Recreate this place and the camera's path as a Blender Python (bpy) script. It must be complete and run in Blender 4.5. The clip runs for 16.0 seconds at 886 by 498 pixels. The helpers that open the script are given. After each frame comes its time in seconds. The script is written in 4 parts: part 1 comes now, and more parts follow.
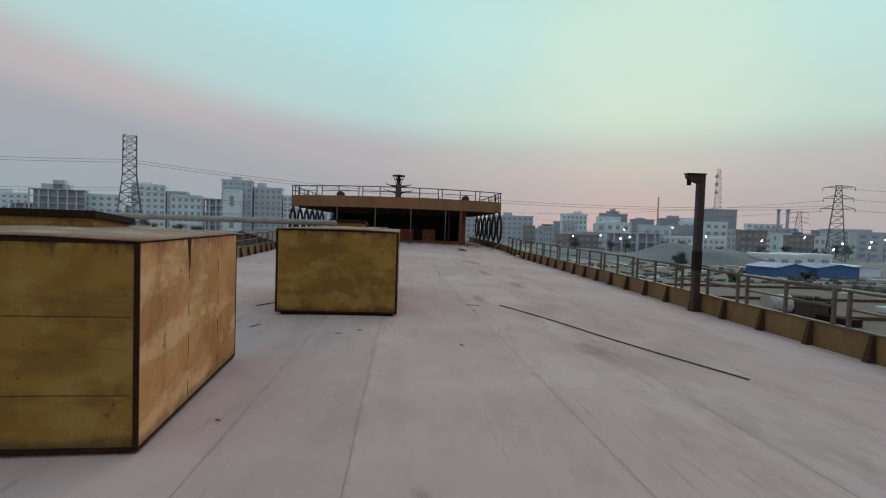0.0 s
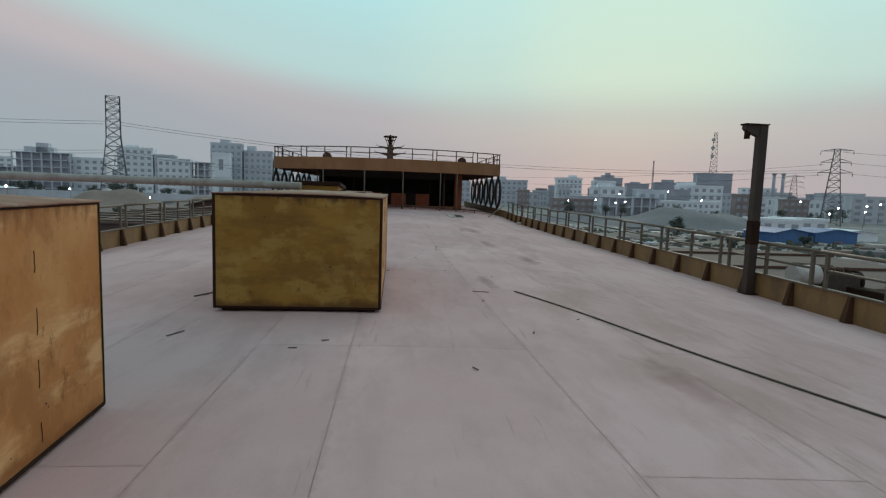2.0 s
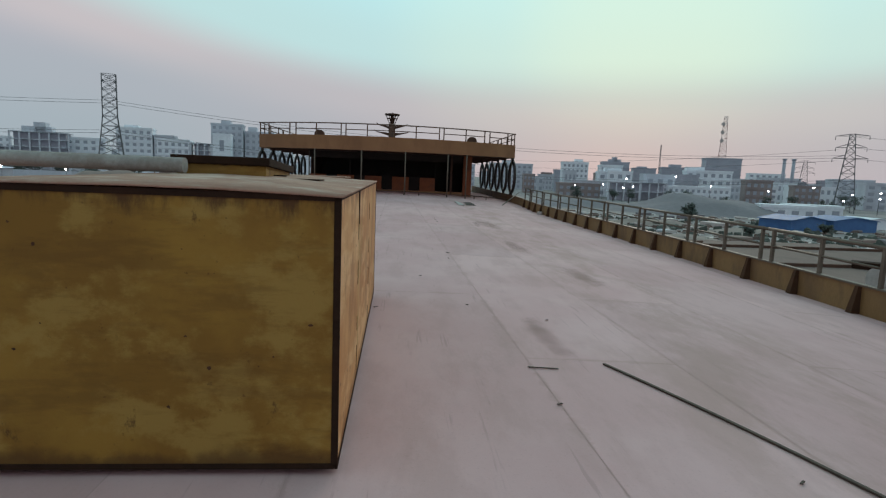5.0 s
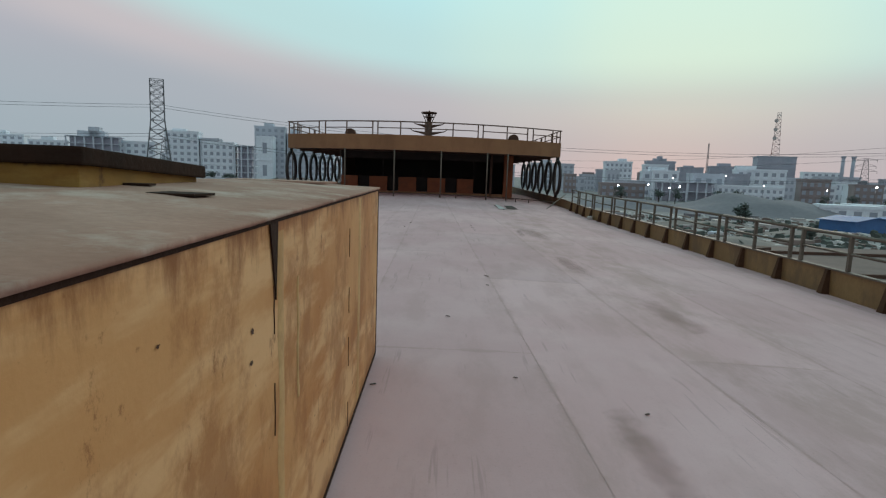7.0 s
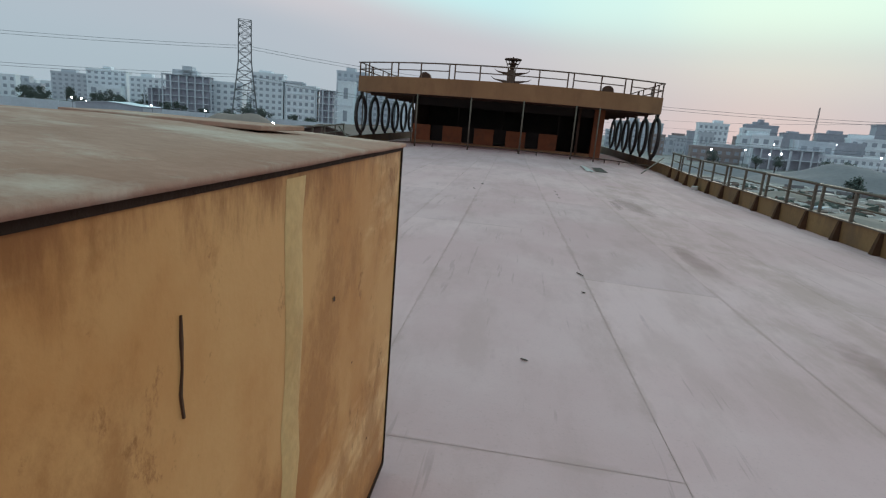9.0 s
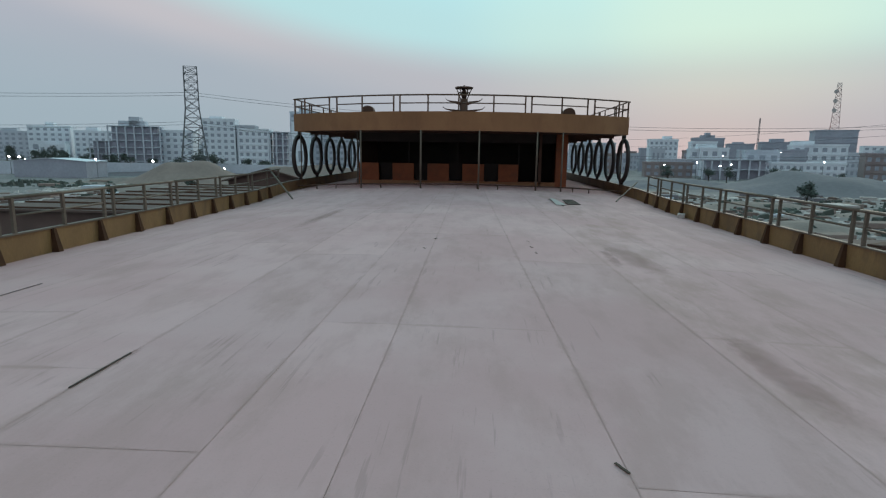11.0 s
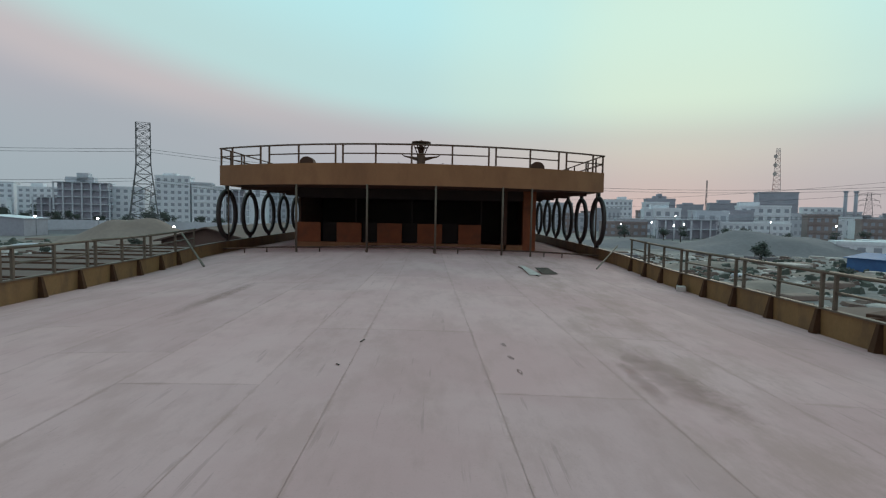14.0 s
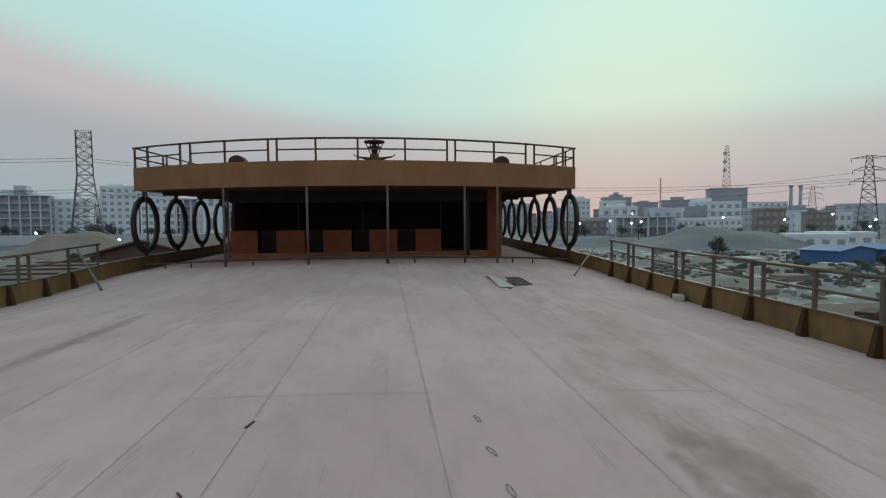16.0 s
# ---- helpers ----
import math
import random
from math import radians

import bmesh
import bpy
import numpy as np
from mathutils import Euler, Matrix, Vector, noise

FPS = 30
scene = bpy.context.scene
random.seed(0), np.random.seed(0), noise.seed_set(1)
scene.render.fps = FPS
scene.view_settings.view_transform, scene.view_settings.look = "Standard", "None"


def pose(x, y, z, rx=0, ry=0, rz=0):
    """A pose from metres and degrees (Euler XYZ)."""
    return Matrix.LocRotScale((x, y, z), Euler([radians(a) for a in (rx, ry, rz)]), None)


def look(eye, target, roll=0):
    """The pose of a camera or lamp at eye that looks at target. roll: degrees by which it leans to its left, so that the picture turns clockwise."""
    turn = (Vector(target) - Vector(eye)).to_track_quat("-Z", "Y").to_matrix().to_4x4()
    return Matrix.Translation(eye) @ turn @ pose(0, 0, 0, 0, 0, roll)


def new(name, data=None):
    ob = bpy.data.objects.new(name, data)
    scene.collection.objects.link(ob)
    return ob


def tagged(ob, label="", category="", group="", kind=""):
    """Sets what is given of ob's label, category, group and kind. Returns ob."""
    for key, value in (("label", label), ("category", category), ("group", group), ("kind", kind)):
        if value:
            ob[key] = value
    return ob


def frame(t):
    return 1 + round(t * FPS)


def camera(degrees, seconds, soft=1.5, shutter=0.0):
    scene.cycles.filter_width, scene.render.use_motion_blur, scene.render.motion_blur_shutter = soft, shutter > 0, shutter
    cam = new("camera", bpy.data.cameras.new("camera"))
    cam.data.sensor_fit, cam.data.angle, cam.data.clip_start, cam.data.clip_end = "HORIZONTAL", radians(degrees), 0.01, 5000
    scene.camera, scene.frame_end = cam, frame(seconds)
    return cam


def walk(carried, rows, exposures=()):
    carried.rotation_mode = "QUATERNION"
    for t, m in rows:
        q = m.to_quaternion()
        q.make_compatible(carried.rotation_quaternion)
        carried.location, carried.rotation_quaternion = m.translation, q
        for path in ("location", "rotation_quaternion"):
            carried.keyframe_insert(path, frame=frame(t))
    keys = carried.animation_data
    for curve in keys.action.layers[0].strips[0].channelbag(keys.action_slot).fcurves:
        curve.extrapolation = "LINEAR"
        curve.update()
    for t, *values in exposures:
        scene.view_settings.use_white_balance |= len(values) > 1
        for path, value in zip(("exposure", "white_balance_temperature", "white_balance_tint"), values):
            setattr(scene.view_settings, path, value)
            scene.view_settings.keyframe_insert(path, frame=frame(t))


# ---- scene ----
cam = camera(76.8, 16.0, soft=1.25)
PATH = [
    (0, (0.75, -37.615, 1.36), (0.877, -35.621, 1.277), 1.9),
    (0.5, (0.739, -37.044, 1.348), (0.867, -35.052, 1.215), 2.0),
    (1, (0.763, -36.477, 1.343), (0.926, -34.489, 1.207), 0.8),
    (1.5, (0.802, -35.835, 1.349), (0.898, -33.844, 1.19), 2.1),
    (2, (0.813, -35.223, 1.347), (0.967, -33.24, 1.138), 1.9),
    (2.5, (0.826, -34.627, 1.354), (0.908, -32.638, 1.16), 2.5),
    (3, (0.787, -33.962, 1.367), (0.875, -31.974, 1.164), 1.9),
    (3.5, (0.811, -33.36, 1.34), (0.889, -31.371, 1.147), 2.1),
    (4, (0.82, -32.654, 1.325), (0.938, -30.674, 1.069), 2.5),
    (4.2, (0.826, -32.385, 1.339), (0.98, -30.407, 1.086), 2.1),
    (6.3, (0.998, -29.906, 1.37), (1.124, -27.933, 1.071), 2.8),
    (6.5, (1.008, -29.733, 1.374), (1.17, -27.76, 1.087), 2.5),
    (7, (1.061, -29.136, 1.372), (1.066, -27.155, 1.101), 2.0),
    (7.5, (1.04, -28.643, 1.349), (0.954, -26.666, 1.055), 1.1),
    (8, (1.042, -28.089, 1.34), (0.791, -26.137, 0.982), 2.4),
    (8.5, (1.04, -27.52, 1.327), (0.744, -25.589, 0.902), 4.6),
    (8.7, (0.991, -27.272, 1.33), (0.738, -25.341, 0.874), 5.2),
    (10.8, (0.987, -24.173, 1.461), (0.84, -22.207, 1.123), 1.3),
    (11, (0.962, -23.9, 1.481), (0.836, -21.932, 1.146), 0.8),
    (11.5, (0.936, -23.344, 1.464), (0.785, -21.366, 1.209), 1.1),
    (12, (0.932, -22.775, 1.479), (0.768, -20.792, 1.269), 0.7),
    (12.5, (0.936, -22.259, 1.486), (0.791, -20.272, 1.314), -0.2),
    (13, (0.979, -21.695, 1.496), (0.86, -19.705, 1.341), 0.1),
    (13.5, (0.979, -21.115, 1.49), (0.953, -19.121, 1.341), 0.3),
    (14, (1.081, -20.496, 1.483), (1.09, -18.5, 1.356), 1.1),
    (14.5, (1.12, -19.905, 1.449), (1.17, -17.912, 1.3), 0.9),
    (15, (1.223, -19.276, 1.469), (1.26, -17.278, 1.377), 0.8),
    (15.5, (1.279, -18.715, 1.46), (1.362, -16.72, 1.354), 0.3),
    (16, (1.298, -18.109, 1.457), (1.443, -16.117, 1.344), -0.5),
]
walk(cam, [(t, look(eye, target, roll)) for t, eye, target, roll in PATH],
     exposures=[(0, 0.0, 6800, 13), (2, 0.03, 6750, 12), (4, 0.14, 6650, 12), (6.5, 0.18, 6650, 12), (7.5, 0.1, 6650, 12), (8.5, 0.38, 6550, 11), (9.5, 0.32, 6450, 10), (11, 0.16, 6350, 9), (13.5, 0.1, 6650, 12), (16, 0.1, 6850, 12)])

# ---- world and light ----
world = bpy.data.worlds.new("sky")
scene.world = world
world.use_nodes = True


def build_sky():
    nt = world.node_tree
    n, l = nt.nodes, nt.links
    n.clear()
    tc = n.new("ShaderNodeTexCoord")
    sep = n.new("ShaderNodeSeparateXYZ")
    l.new(tc.outputs["Generated"], sep.inputs[0])

    def dot(v):
        d = n.new("ShaderNodeVectorMath")
        d.operation = "DOT_PRODUCT"
        l.new(tc.outputs["Generated"], d.inputs[0])
        d.inputs[1].default_value = v
        return d.outputs["Value"]

    def calc(op, a, b):
        m = n.new("ShaderNodeMath")
        m.operation = op
        for i, s in enumerate((a, b)):
            if isinstance(s, (int, float)):
                m.inputs[i].default_value = s
            else:
                l.new(s, m.inputs[i])
        return m.outputs[0]

    def ramp(fac, stops):
        r = n.new("ShaderNodeValToRGB")
        r.color_ramp.interpolation = "EASE"
        e = r.color_ramp.elements
        while len(e) < len(stops):
            e.new(0.5)
        for s, (p, c) in zip(e, stops):
            s.position, s.color = p, (*c, 1)
        l.new(fac, r.inputs[0])
        return r.outputs[0]

    def mix(fac, a, b):
        m = n.new("ShaderNodeMix")
        m.data_type = "RGBA"
        if isinstance(fac, float):
            m.inputs[0].default_value = fac
        else:
            l.new(fac, m.inputs[0])
        for sock, s in ((m.inputs[6], a), (m.inputs[7], b)):
            if isinstance(s, tuple):
                sock.default_value = (*s, 1)
            else:
                l.new(s, sock)
        return m.outputs[2]

    side = dot((0.36, 0.93, 0.0))
    v = calc("ADD", calc("MULTIPLY", side, 0.31), sep.outputs[2])
    v = calc("SUBTRACT", v, 0.31)
    v = calc("ADD", v, 0.5)
    col = ramp(v, [(0.0, (0.34, 0.39, 0.45)), (0.38, (0.34, 0.405, 0.46)), (0.52, (0.385, 0.405, 0.455)), (0.585, (0.485, 0.465, 0.49)),
                   (0.66, (0.44, 0.655, 0.665)), (0.80, (0.43, 0.75, 0.79)), (1.0, (0.33, 0.62, 0.68))])
    glow = dot((0.385, 0.89, 0.24))
    g = ramp(glow, [(0.0, (0, 0, 0)), (0.89, (0, 0, 0)), (0.965, (0.24, 0.24, 0.24)), (1.0, (0.52, 0.52, 0.52))])
    col = mix(g, col, (0.70, 0.83, 0.61))
    low = ramp(sep.outputs[2], [(0.0, (1, 1, 1)), (0.03, (0.95, 0.95, 0.95)), (0.12, (0.5, 0.5, 0.5)), (0.20, (0, 0, 0))])
    warm = ramp(dot((0.55, 0.83, 0.0)), [(0.0, (0, 0, 0)), (0.45, (0, 0, 0)), (0.95, (1, 1, 1)), (1.0, (1, 1, 1))])
    col = mix(low, col, mix(warm, (0.31, 0.385, 0.435), (0.39, 0.39, 0.43)))
    sky = n.new("ShaderNodeTexSky")
    sky.sky_type = "NISHITA"
    sky.sun_disc = False
    sky.sun_elevation, sky.sun_rotation = radians(2.0), radians(21.0)
    tint = mix(0.004, col, sky.outputs[0])
    bg = n.new("ShaderNodeBackground")
    bg.inputs["Strength"].default_value = 1.0
    l.new(tint, bg.inputs["Color"])
    out = n.new("ShaderNodeOutputWorld")
    l.new(bg.outputs[0], out.inputs["Surface"])


build_sky()
sun = new("sun", bpy.data.lights.new("sun", "SUN"))
sun.data.energy, sun.data.angle, sun.data.color = 0.5, radians(25), (1.0, 0.86, 0.74)
sun.matrix_world = look((40, 100, 45), (0, 0, 0))


# ---- materials ----
def material(name, base, other, rough=0.75, metal=0.0, scale=2.0, bump=0.15, stain=None, stain_amount=0.35, stretch=(1, 1, 1), per_piece=0.0, fine=40.0, bleed=None, grain=1.5):
    """Two scales of mottling, an optional stain colour in its own patches, and fine relief."""
    m = bpy.data.materials.new(name)
    m.use_nodes = True
    nt = m.node_tree
    n, l = nt.nodes, nt.links
    b = n["Principled BSDF"]
    b.inputs["Metallic"].default_value = metal
    b.inputs["Specular IOR Level"].default_value = 0.12 if rough >= 0.85 else 0.35
    tc = n.new("ShaderNodeTexCoord")
    geo = n.new("ShaderNodeNewGeometry")
    mp = n.new("ShaderNodeMapping")
    mp.inputs["Scale"].default_value = stretch
    l.new(geo.outputs["Position"], mp.inputs[0])

    def noise_of(s, detail=5.0, r=0.6):
        t = n.new("ShaderNodeTexNoise")
        t.inputs["Scale"].default_value, t.inputs["Detail"].default_value, t.inputs["Roughness"].default_value = s, detail, r
        l.new(mp.outputs[0], t.inputs["Vector"])
        return t.outputs["Fac"]

    def span(sock, lo, hi):
        t = n.new("ShaderNodeMapRange")
        t.inputs[1].default_value, t.inputs[2].default_value = lo, hi
        l.new(sock, t.inputs[0])
        return t.outputs[0]

    def mixed(fac, a, c):
        t = n.new("ShaderNodeMix")
        t.data_type = "RGBA"
        if isinstance(fac, float):
            t.inputs[0].default_value = fac
        else:
            l.new(fac, t.inputs[0])
        for sock, s in ((t.inputs[6], a), (t.inputs[7], c)):
            if isinstance(s, tuple):
                sock.default_value = (*s, 1)
            else:
                l.new(s, sock)
        return t.outputs[2]

    col = mixed(span(noise_of(scale), 0.32, 0.68), base, other)
    small = noise_of(fine, 4.0)
    col = mixed(span(small, 0.35, grain), col, tuple(c * 0.55 for c in base))
    if stain:
        sm = n.new("ShaderNodeMath")
        sm.operation = "MULTIPLY"
        l.new(span(noise_of(scale * 0.9 + 0.7, 8.0, 0.7), 0.50, 0.64), sm.inputs[0])
        sm.inputs[1].default_value = stain_amount
        col = mixed(sm.outputs[0], col, stain)
    if bleed:
        # rust creeping down from the upper edge in uneven tongues
        sg = n.new("ShaderNodeSeparateXYZ")
        l.new(tc.outputs["Generated"], sg.inputs[0])
        ad = n.new("ShaderNodeMath")
        ad.operation = "MULTIPLY_ADD"
        l.new(noise_of(3.5, 6.0, 0.7), ad.inputs[0])
        ad.inputs[1].default_value = 0.55
        l.new(sg.outputs[2], ad.inputs[2])
        col = mixed(span(ad.outputs[0], 1.13, 1.27), col, bleed)
    if per_piece:
        oi = n.new("ShaderNodeObjectInfo")
        hv = n.new("ShaderNodeHueSaturation")
        pv = n.new("ShaderNodeMapRange")
        pv.inputs[3].default_value, pv.inputs[4].default_value = 1 - per_piece, 1 + per_piece
        l.new(oi.outputs["Random"], pv.inputs[0])
        l.new(pv.outputs[0], hv.inputs["Value"])
        l.new(col, hv.inputs["Color"])
        col = hv.outputs[0]
    l.new(col, b.inputs["Base Color"])
    rr = n.new("ShaderNodeMapRange")
    rr.inputs[3].default_value, rr.inputs[4].default_value = max(0.05, rough - 0.12), min(1, rough + 0.12)
    l.new(small, rr.inputs[0])
    l.new(rr.outputs[0], b.inputs["Roughness"])
    if bump:
        bp = n.new("ShaderNodeBump")
        bp.inputs["Strength"].default_value, bp.inputs["Distance"].default_value = bump, 0.02
        l.new(small, bp.inputs["Height"])
        l.new(bp.outputs[0], b.inputs["Normal"])
    return m


def glowing(name, colour, strength):
    m = bpy.data.materials.new(name)
    m.use_nodes = True
    b = m.node_tree.nodes["Principled BSDF"]
    b.inputs["Base Color"].default_value = (*colour, 1)
    b.inputs["Emission Color"].default_value = (*colour, 1)
    b.inputs["Emission Strength"].default_value = strength
    return m


def node_kit(name, rough, spec):
    """A material with short makers for noise on world position, ranges, products and mixes."""
    m = bpy.data.materials.new(name)
    m.use_nodes = True
    n, l = m.node_tree.nodes, m.node_tree.links
    b = n["Principled BSDF"]
    b.inputs["Roughness"].default_value, b.inputs["Specular IOR Level"].default_value = rough, spec
    geo = n.new("ShaderNodeNewGeometry")

    def fill(sock, v):
        if isinstance(v, tuple):
            sock.default_value = (*v, 1)
        elif isinstance(v, (int, float)):
            sock.default_value = v
        else:
            l.new(v, sock)

    def grainy(scale, stretch=(1, 1, 1), turn=(0, 0, 0), detail=5.0, r=0.6):
        mp = n.new("ShaderNodeMapping")
        mp.inputs["Scale"].default_value = stretch
        mp.inputs["Rotation"].default_value = tuple(radians(a) for a in turn)
        l.new(geo.outputs["Position"], mp.inputs[0])
        t = n.new("ShaderNodeTexNoise")
        t.inputs["Scale"].default_value, t.inputs["Detail"].default_value, t.inputs["Roughness"].default_value = scale, detail, r
        l.new(mp.outputs[0], t.inputs["Vector"])
        return t.outputs["Fac"]

    def span(v, lo, hi, a=0.0, c=1.0):
        t = n.new("ShaderNodeMapRange")
        t.interpolation_type = "SMOOTHSTEP"
        for k, q in enumerate((v, lo, hi, a, c)):
            fill(t.inputs[k], q)
        return t.outputs[0]

    def calc(op, a, c=0.0):
        t = n.new("ShaderNodeMath")
        t.operation = op
        fill(t.inputs[0], a)
        fill(t.inputs[1], c)
        return t.outputs[0]

    def mixed(fac, a, c):
        t = n.new("ShaderNodeMix")
        t.data_type = "RGBA"
        fill(t.inputs[0], fac)
        fill(t.inputs[6], a)
        fill(t.inputs[7], c)
        return t.outputs[2]

    def relief(v, strength, distance=0.01):
        t = n.new("ShaderNodeBump")
        t.inputs["Strength"].default_value, t.inputs["Distance"].default_value = strength, distance
        l.new(v, t.inputs["Height"])
        l.new(t.outputs[0], b.inputs["Normal"])

    return m, n, l, b, geo, grainy, span, calc, mixed, relief


def deck_material():
    """Pinkish dust over steel plates: patchy dust, brown worn areas, scuffs and a soft brown halo along the welds."""
    m, n, l, b, geo, grainy, span, calc, mixed, relief = node_kit("dusty_deck_steel", 0.88, 0.12)
    col = mixed(span(grainy(0.35, detail=6.0), 0.38, 0.62), (0.555, 0.33, 0.33), (0.605, 0.378, 0.378))
    col = mixed(span(grainy(1.6, (1.5, 0.5, 1), detail=7.0, r=0.65), 0.44, 0.66, 0.0, 0.45), col, (0.46, 0.28, 0.265))
    sep = n.new("ShaderNodeSeparateXYZ")
    l.new(geo.outputs["Position"], sep.inputs[0])
    # trodden lane to starboard, dust-free in patches
    lane = calc("MULTIPLY", span(sep.outputs[0], 2.2, 3.3), span(sep.outputs[0], 5.4, 4.3))
    worn = calc("MULTIPLY", lane, span(grainy(1.1, (1.4, 0.55, 1), detail=9.0, r=0.72), 0.43, 0.62, 0.0, 0.42))
    col = mixed(worn, col, (0.36, 0.225, 0.19))
    patch = span(grainy(0.8, (1.2, 0.4, 1), (0, 0, 4), 9.0, 0.75), 0.55, 0.70, 0.0, 0.36)
    col = mixed(patch, col, (0.39, 0.245, 0.22))
    # drag marks along the walk
    scuff = calc("MULTIPLY", span(grainy(5.0, (3.2, 0.16, 1), (0, 0, 9), 3.0), 0.62, 0.68), span(grainy(0.9), 0.46, 0.56, 0.0, 0.28))
    col = mixed(scuff, col, (0.27, 0.17, 0.155))
    # soft brown halo along the plate edges, its reach varied by noise
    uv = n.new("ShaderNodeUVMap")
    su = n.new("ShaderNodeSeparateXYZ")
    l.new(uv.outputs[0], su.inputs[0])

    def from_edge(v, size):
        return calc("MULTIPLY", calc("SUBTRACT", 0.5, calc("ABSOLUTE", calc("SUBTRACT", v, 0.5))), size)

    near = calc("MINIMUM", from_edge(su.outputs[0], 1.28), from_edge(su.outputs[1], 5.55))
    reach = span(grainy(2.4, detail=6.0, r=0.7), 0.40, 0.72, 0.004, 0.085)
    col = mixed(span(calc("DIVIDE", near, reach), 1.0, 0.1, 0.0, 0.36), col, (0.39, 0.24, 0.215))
    fine = grainy(60.0, detail=3.0)
    col = mixed(span(fine, 0.55, 0.85, 0.0, 0.35), col, (0.36, 0.23, 0.21))
    oi = n.new("ShaderNodeObjectInfo")
    hv = n.new("ShaderNodeHueSaturation")
    l.new(span(oi.outputs["Random"], 0.0, 1.0, 0.95, 1.04), hv.inputs["Value"])
    l.new(col, hv.inputs["Color"])
    l.new(hv.outputs[0], b.inputs["Base Color"])
    relief(fine, 0.10)
    return m


def seam_material():
    m, n, l, b, geo, grainy, span, calc, mixed, relief = node_kit("weld_seam", 0.9, 0.1)
    col = mixed(span(grainy(0.9, detail=5.0, r=0.7), 0.50, 0.66), (0.52, 0.325, 0.315), (0.27, 0.16, 0.14))
    l.new(mixed(span(grainy(14.0), 0.56, 0.8), col, (0.22, 0.13, 0.11)), b.inputs["Base Color"])
    relief(grainy(30.0), 0.4)
    return m


def smear_material():
    """A thin brown rust stain that breaks up towards its rim."""
    m, n, l, b, geo, grainy, span, calc, mixed, relief = node_kit("rust_smear", 0.9, 0.1)
    l.new(mixed(span(grainy(9.0), 0.4, 0.65), (0.34, 0.205, 0.17), (0.18, 0.10, 0.08)), b.inputs["Base Color"])
    uv = n.new("ShaderNodeUVMap")
    su = n.new("ShaderNodeSeparateXYZ")
    l.new(uv.outputs[0], su.inputs[0])
    rim = calc("MULTIPLY", calc("MULTIPLY", su.outputs[0], calc("SUBTRACT", 1.0, su.outputs[0])), calc("MULTIPLY", su.outputs[1], calc("SUBTRACT", 1.0, su.outputs[1])))
    l.new(span(calc("ADD", calc("MULTIPLY", rim, 9.0), grainy(5.0, detail=8.0, r=0.75)), 0.62, 1.2, 0.0, 0.3), b.inputs["Alpha"])
    return m


def crate_material(name, base, other, pale, rust, side):
    """Old primer on plate: blotches, wiped pale streaks, rust spots and rust running down from the top edge."""
    m, n, l, b, geo, grainy, span, calc, mixed, relief = node_kit(name, 0.62, 0.25)
    col = mixed(span(grainy(1.5, detail=6.0), 0.36, 0.62), base, other)
    lean = (35, 0, 0) if side else (0, 12, 0)
    col = mixed(span(grainy(1.5, (1.6, 0.5, 2.2), lean, 6.0, 0.65), 0.47, 0.60, 0.0, 0.75), col, pale)
    col = mixed(span(grainy(1.7, (1.0, 1.0, 0.7) if side else (0.5, 1, 2.4), lean, 9.0, 0.72), 0.49, 0.61, 0.0, 0.7 if side else 0.42), col, tuple(0.45 * a + 0.55 * c for a, c in zip(other, rust)))
    col = mixed(span(grainy(5.5, (1, 1, 0.6), detail=9.0, r=0.75), 0.60, 0.68, 0.0, 0.75), col, rust)
    col = mixed(span(grainy(26.0, detail=5.0), 0.66, 0.74, 0.0, 0.5), col, rust)
    tc = n.new("ShaderNodeTexCoord")
    sg = n.new("ShaderNodeSeparateXYZ")
    l.new(tc.outputs["Generated"], sg.inputs[0])
    drop = calc("ADD", sg.outputs[2], calc("MULTIPLY", grainy(5.0, (1.6, 1.6, 0.45), detail=8.0, r=0.7), 0.42))
    col = mixed(span(drop, 1.13, 1.24, 0.0, 0.9), col, rust)
    col = mixed(span(calc("SUBTRACT", sg.outputs[2], calc("MULTIPLY", grainy(4.0, detail=6.0), 0.16)), 0.0, -0.06, 0.0, 0.7), col, rust)
    l.new(col, b.inputs["Base Color"])
    relief(calc("ADD", grainy(2.2, detail=2.0), calc("MULTIPLY", grainy(45.0), 0.12)), 0.22, 0.03)
    return m


M_DECK = deck_material()
M_SEAM = seam_material()
M_SMEAR = smear_material()
# front primer has shade in its colour, side primer the light it catches
M_CRATE = crate_material("shaded_ochre_primer_on_crate", (0.315, 0.163, 0.030), (0.235, 0.112, 0.020), (0.37, 0.22, 0.058), (0.075, 0.03, 0.012), False)
M_CRATE_SIDE = crate_material("lit_weathered_primer_on_side", (0.60, 0.29, 0.112), (0.48, 0.19, 0.058), (0.74, 0.42, 0.205), (0.24, 0.08, 0.022), True)
M_CRATE_TOP = material("dusty_rusty_top", (0.43, 0.245, 0.185), (0.31, 0.165, 0.12), 0.85, 0, 2.2, 0.2, (0.52, 0.40, 0.33), 0.7)
M_PUTTY = material("pale_filler", (0.64, 0.38, 0.165), (0.52, 0.27, 0.10), 0.7, 0, 3.0, 0.1, (0.40, 0.22, 0.09), 0.6)
M_EDGE = material("dark_rust_edge", (0.042, 0.019, 0.012), (0.025, 0.013, 0.009), 0.9, 0, 6.0, 0.3)
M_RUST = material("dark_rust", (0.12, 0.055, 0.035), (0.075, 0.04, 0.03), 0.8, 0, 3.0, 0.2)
M_FASCIA = material("brown_primer", (0.325, 0.148, 0.066), (0.25, 0.108, 0.048), 0.6, 0, 0.9, 0.08, (0.20, 0.085, 0.04), 0.5, (1, 1, 0.5))
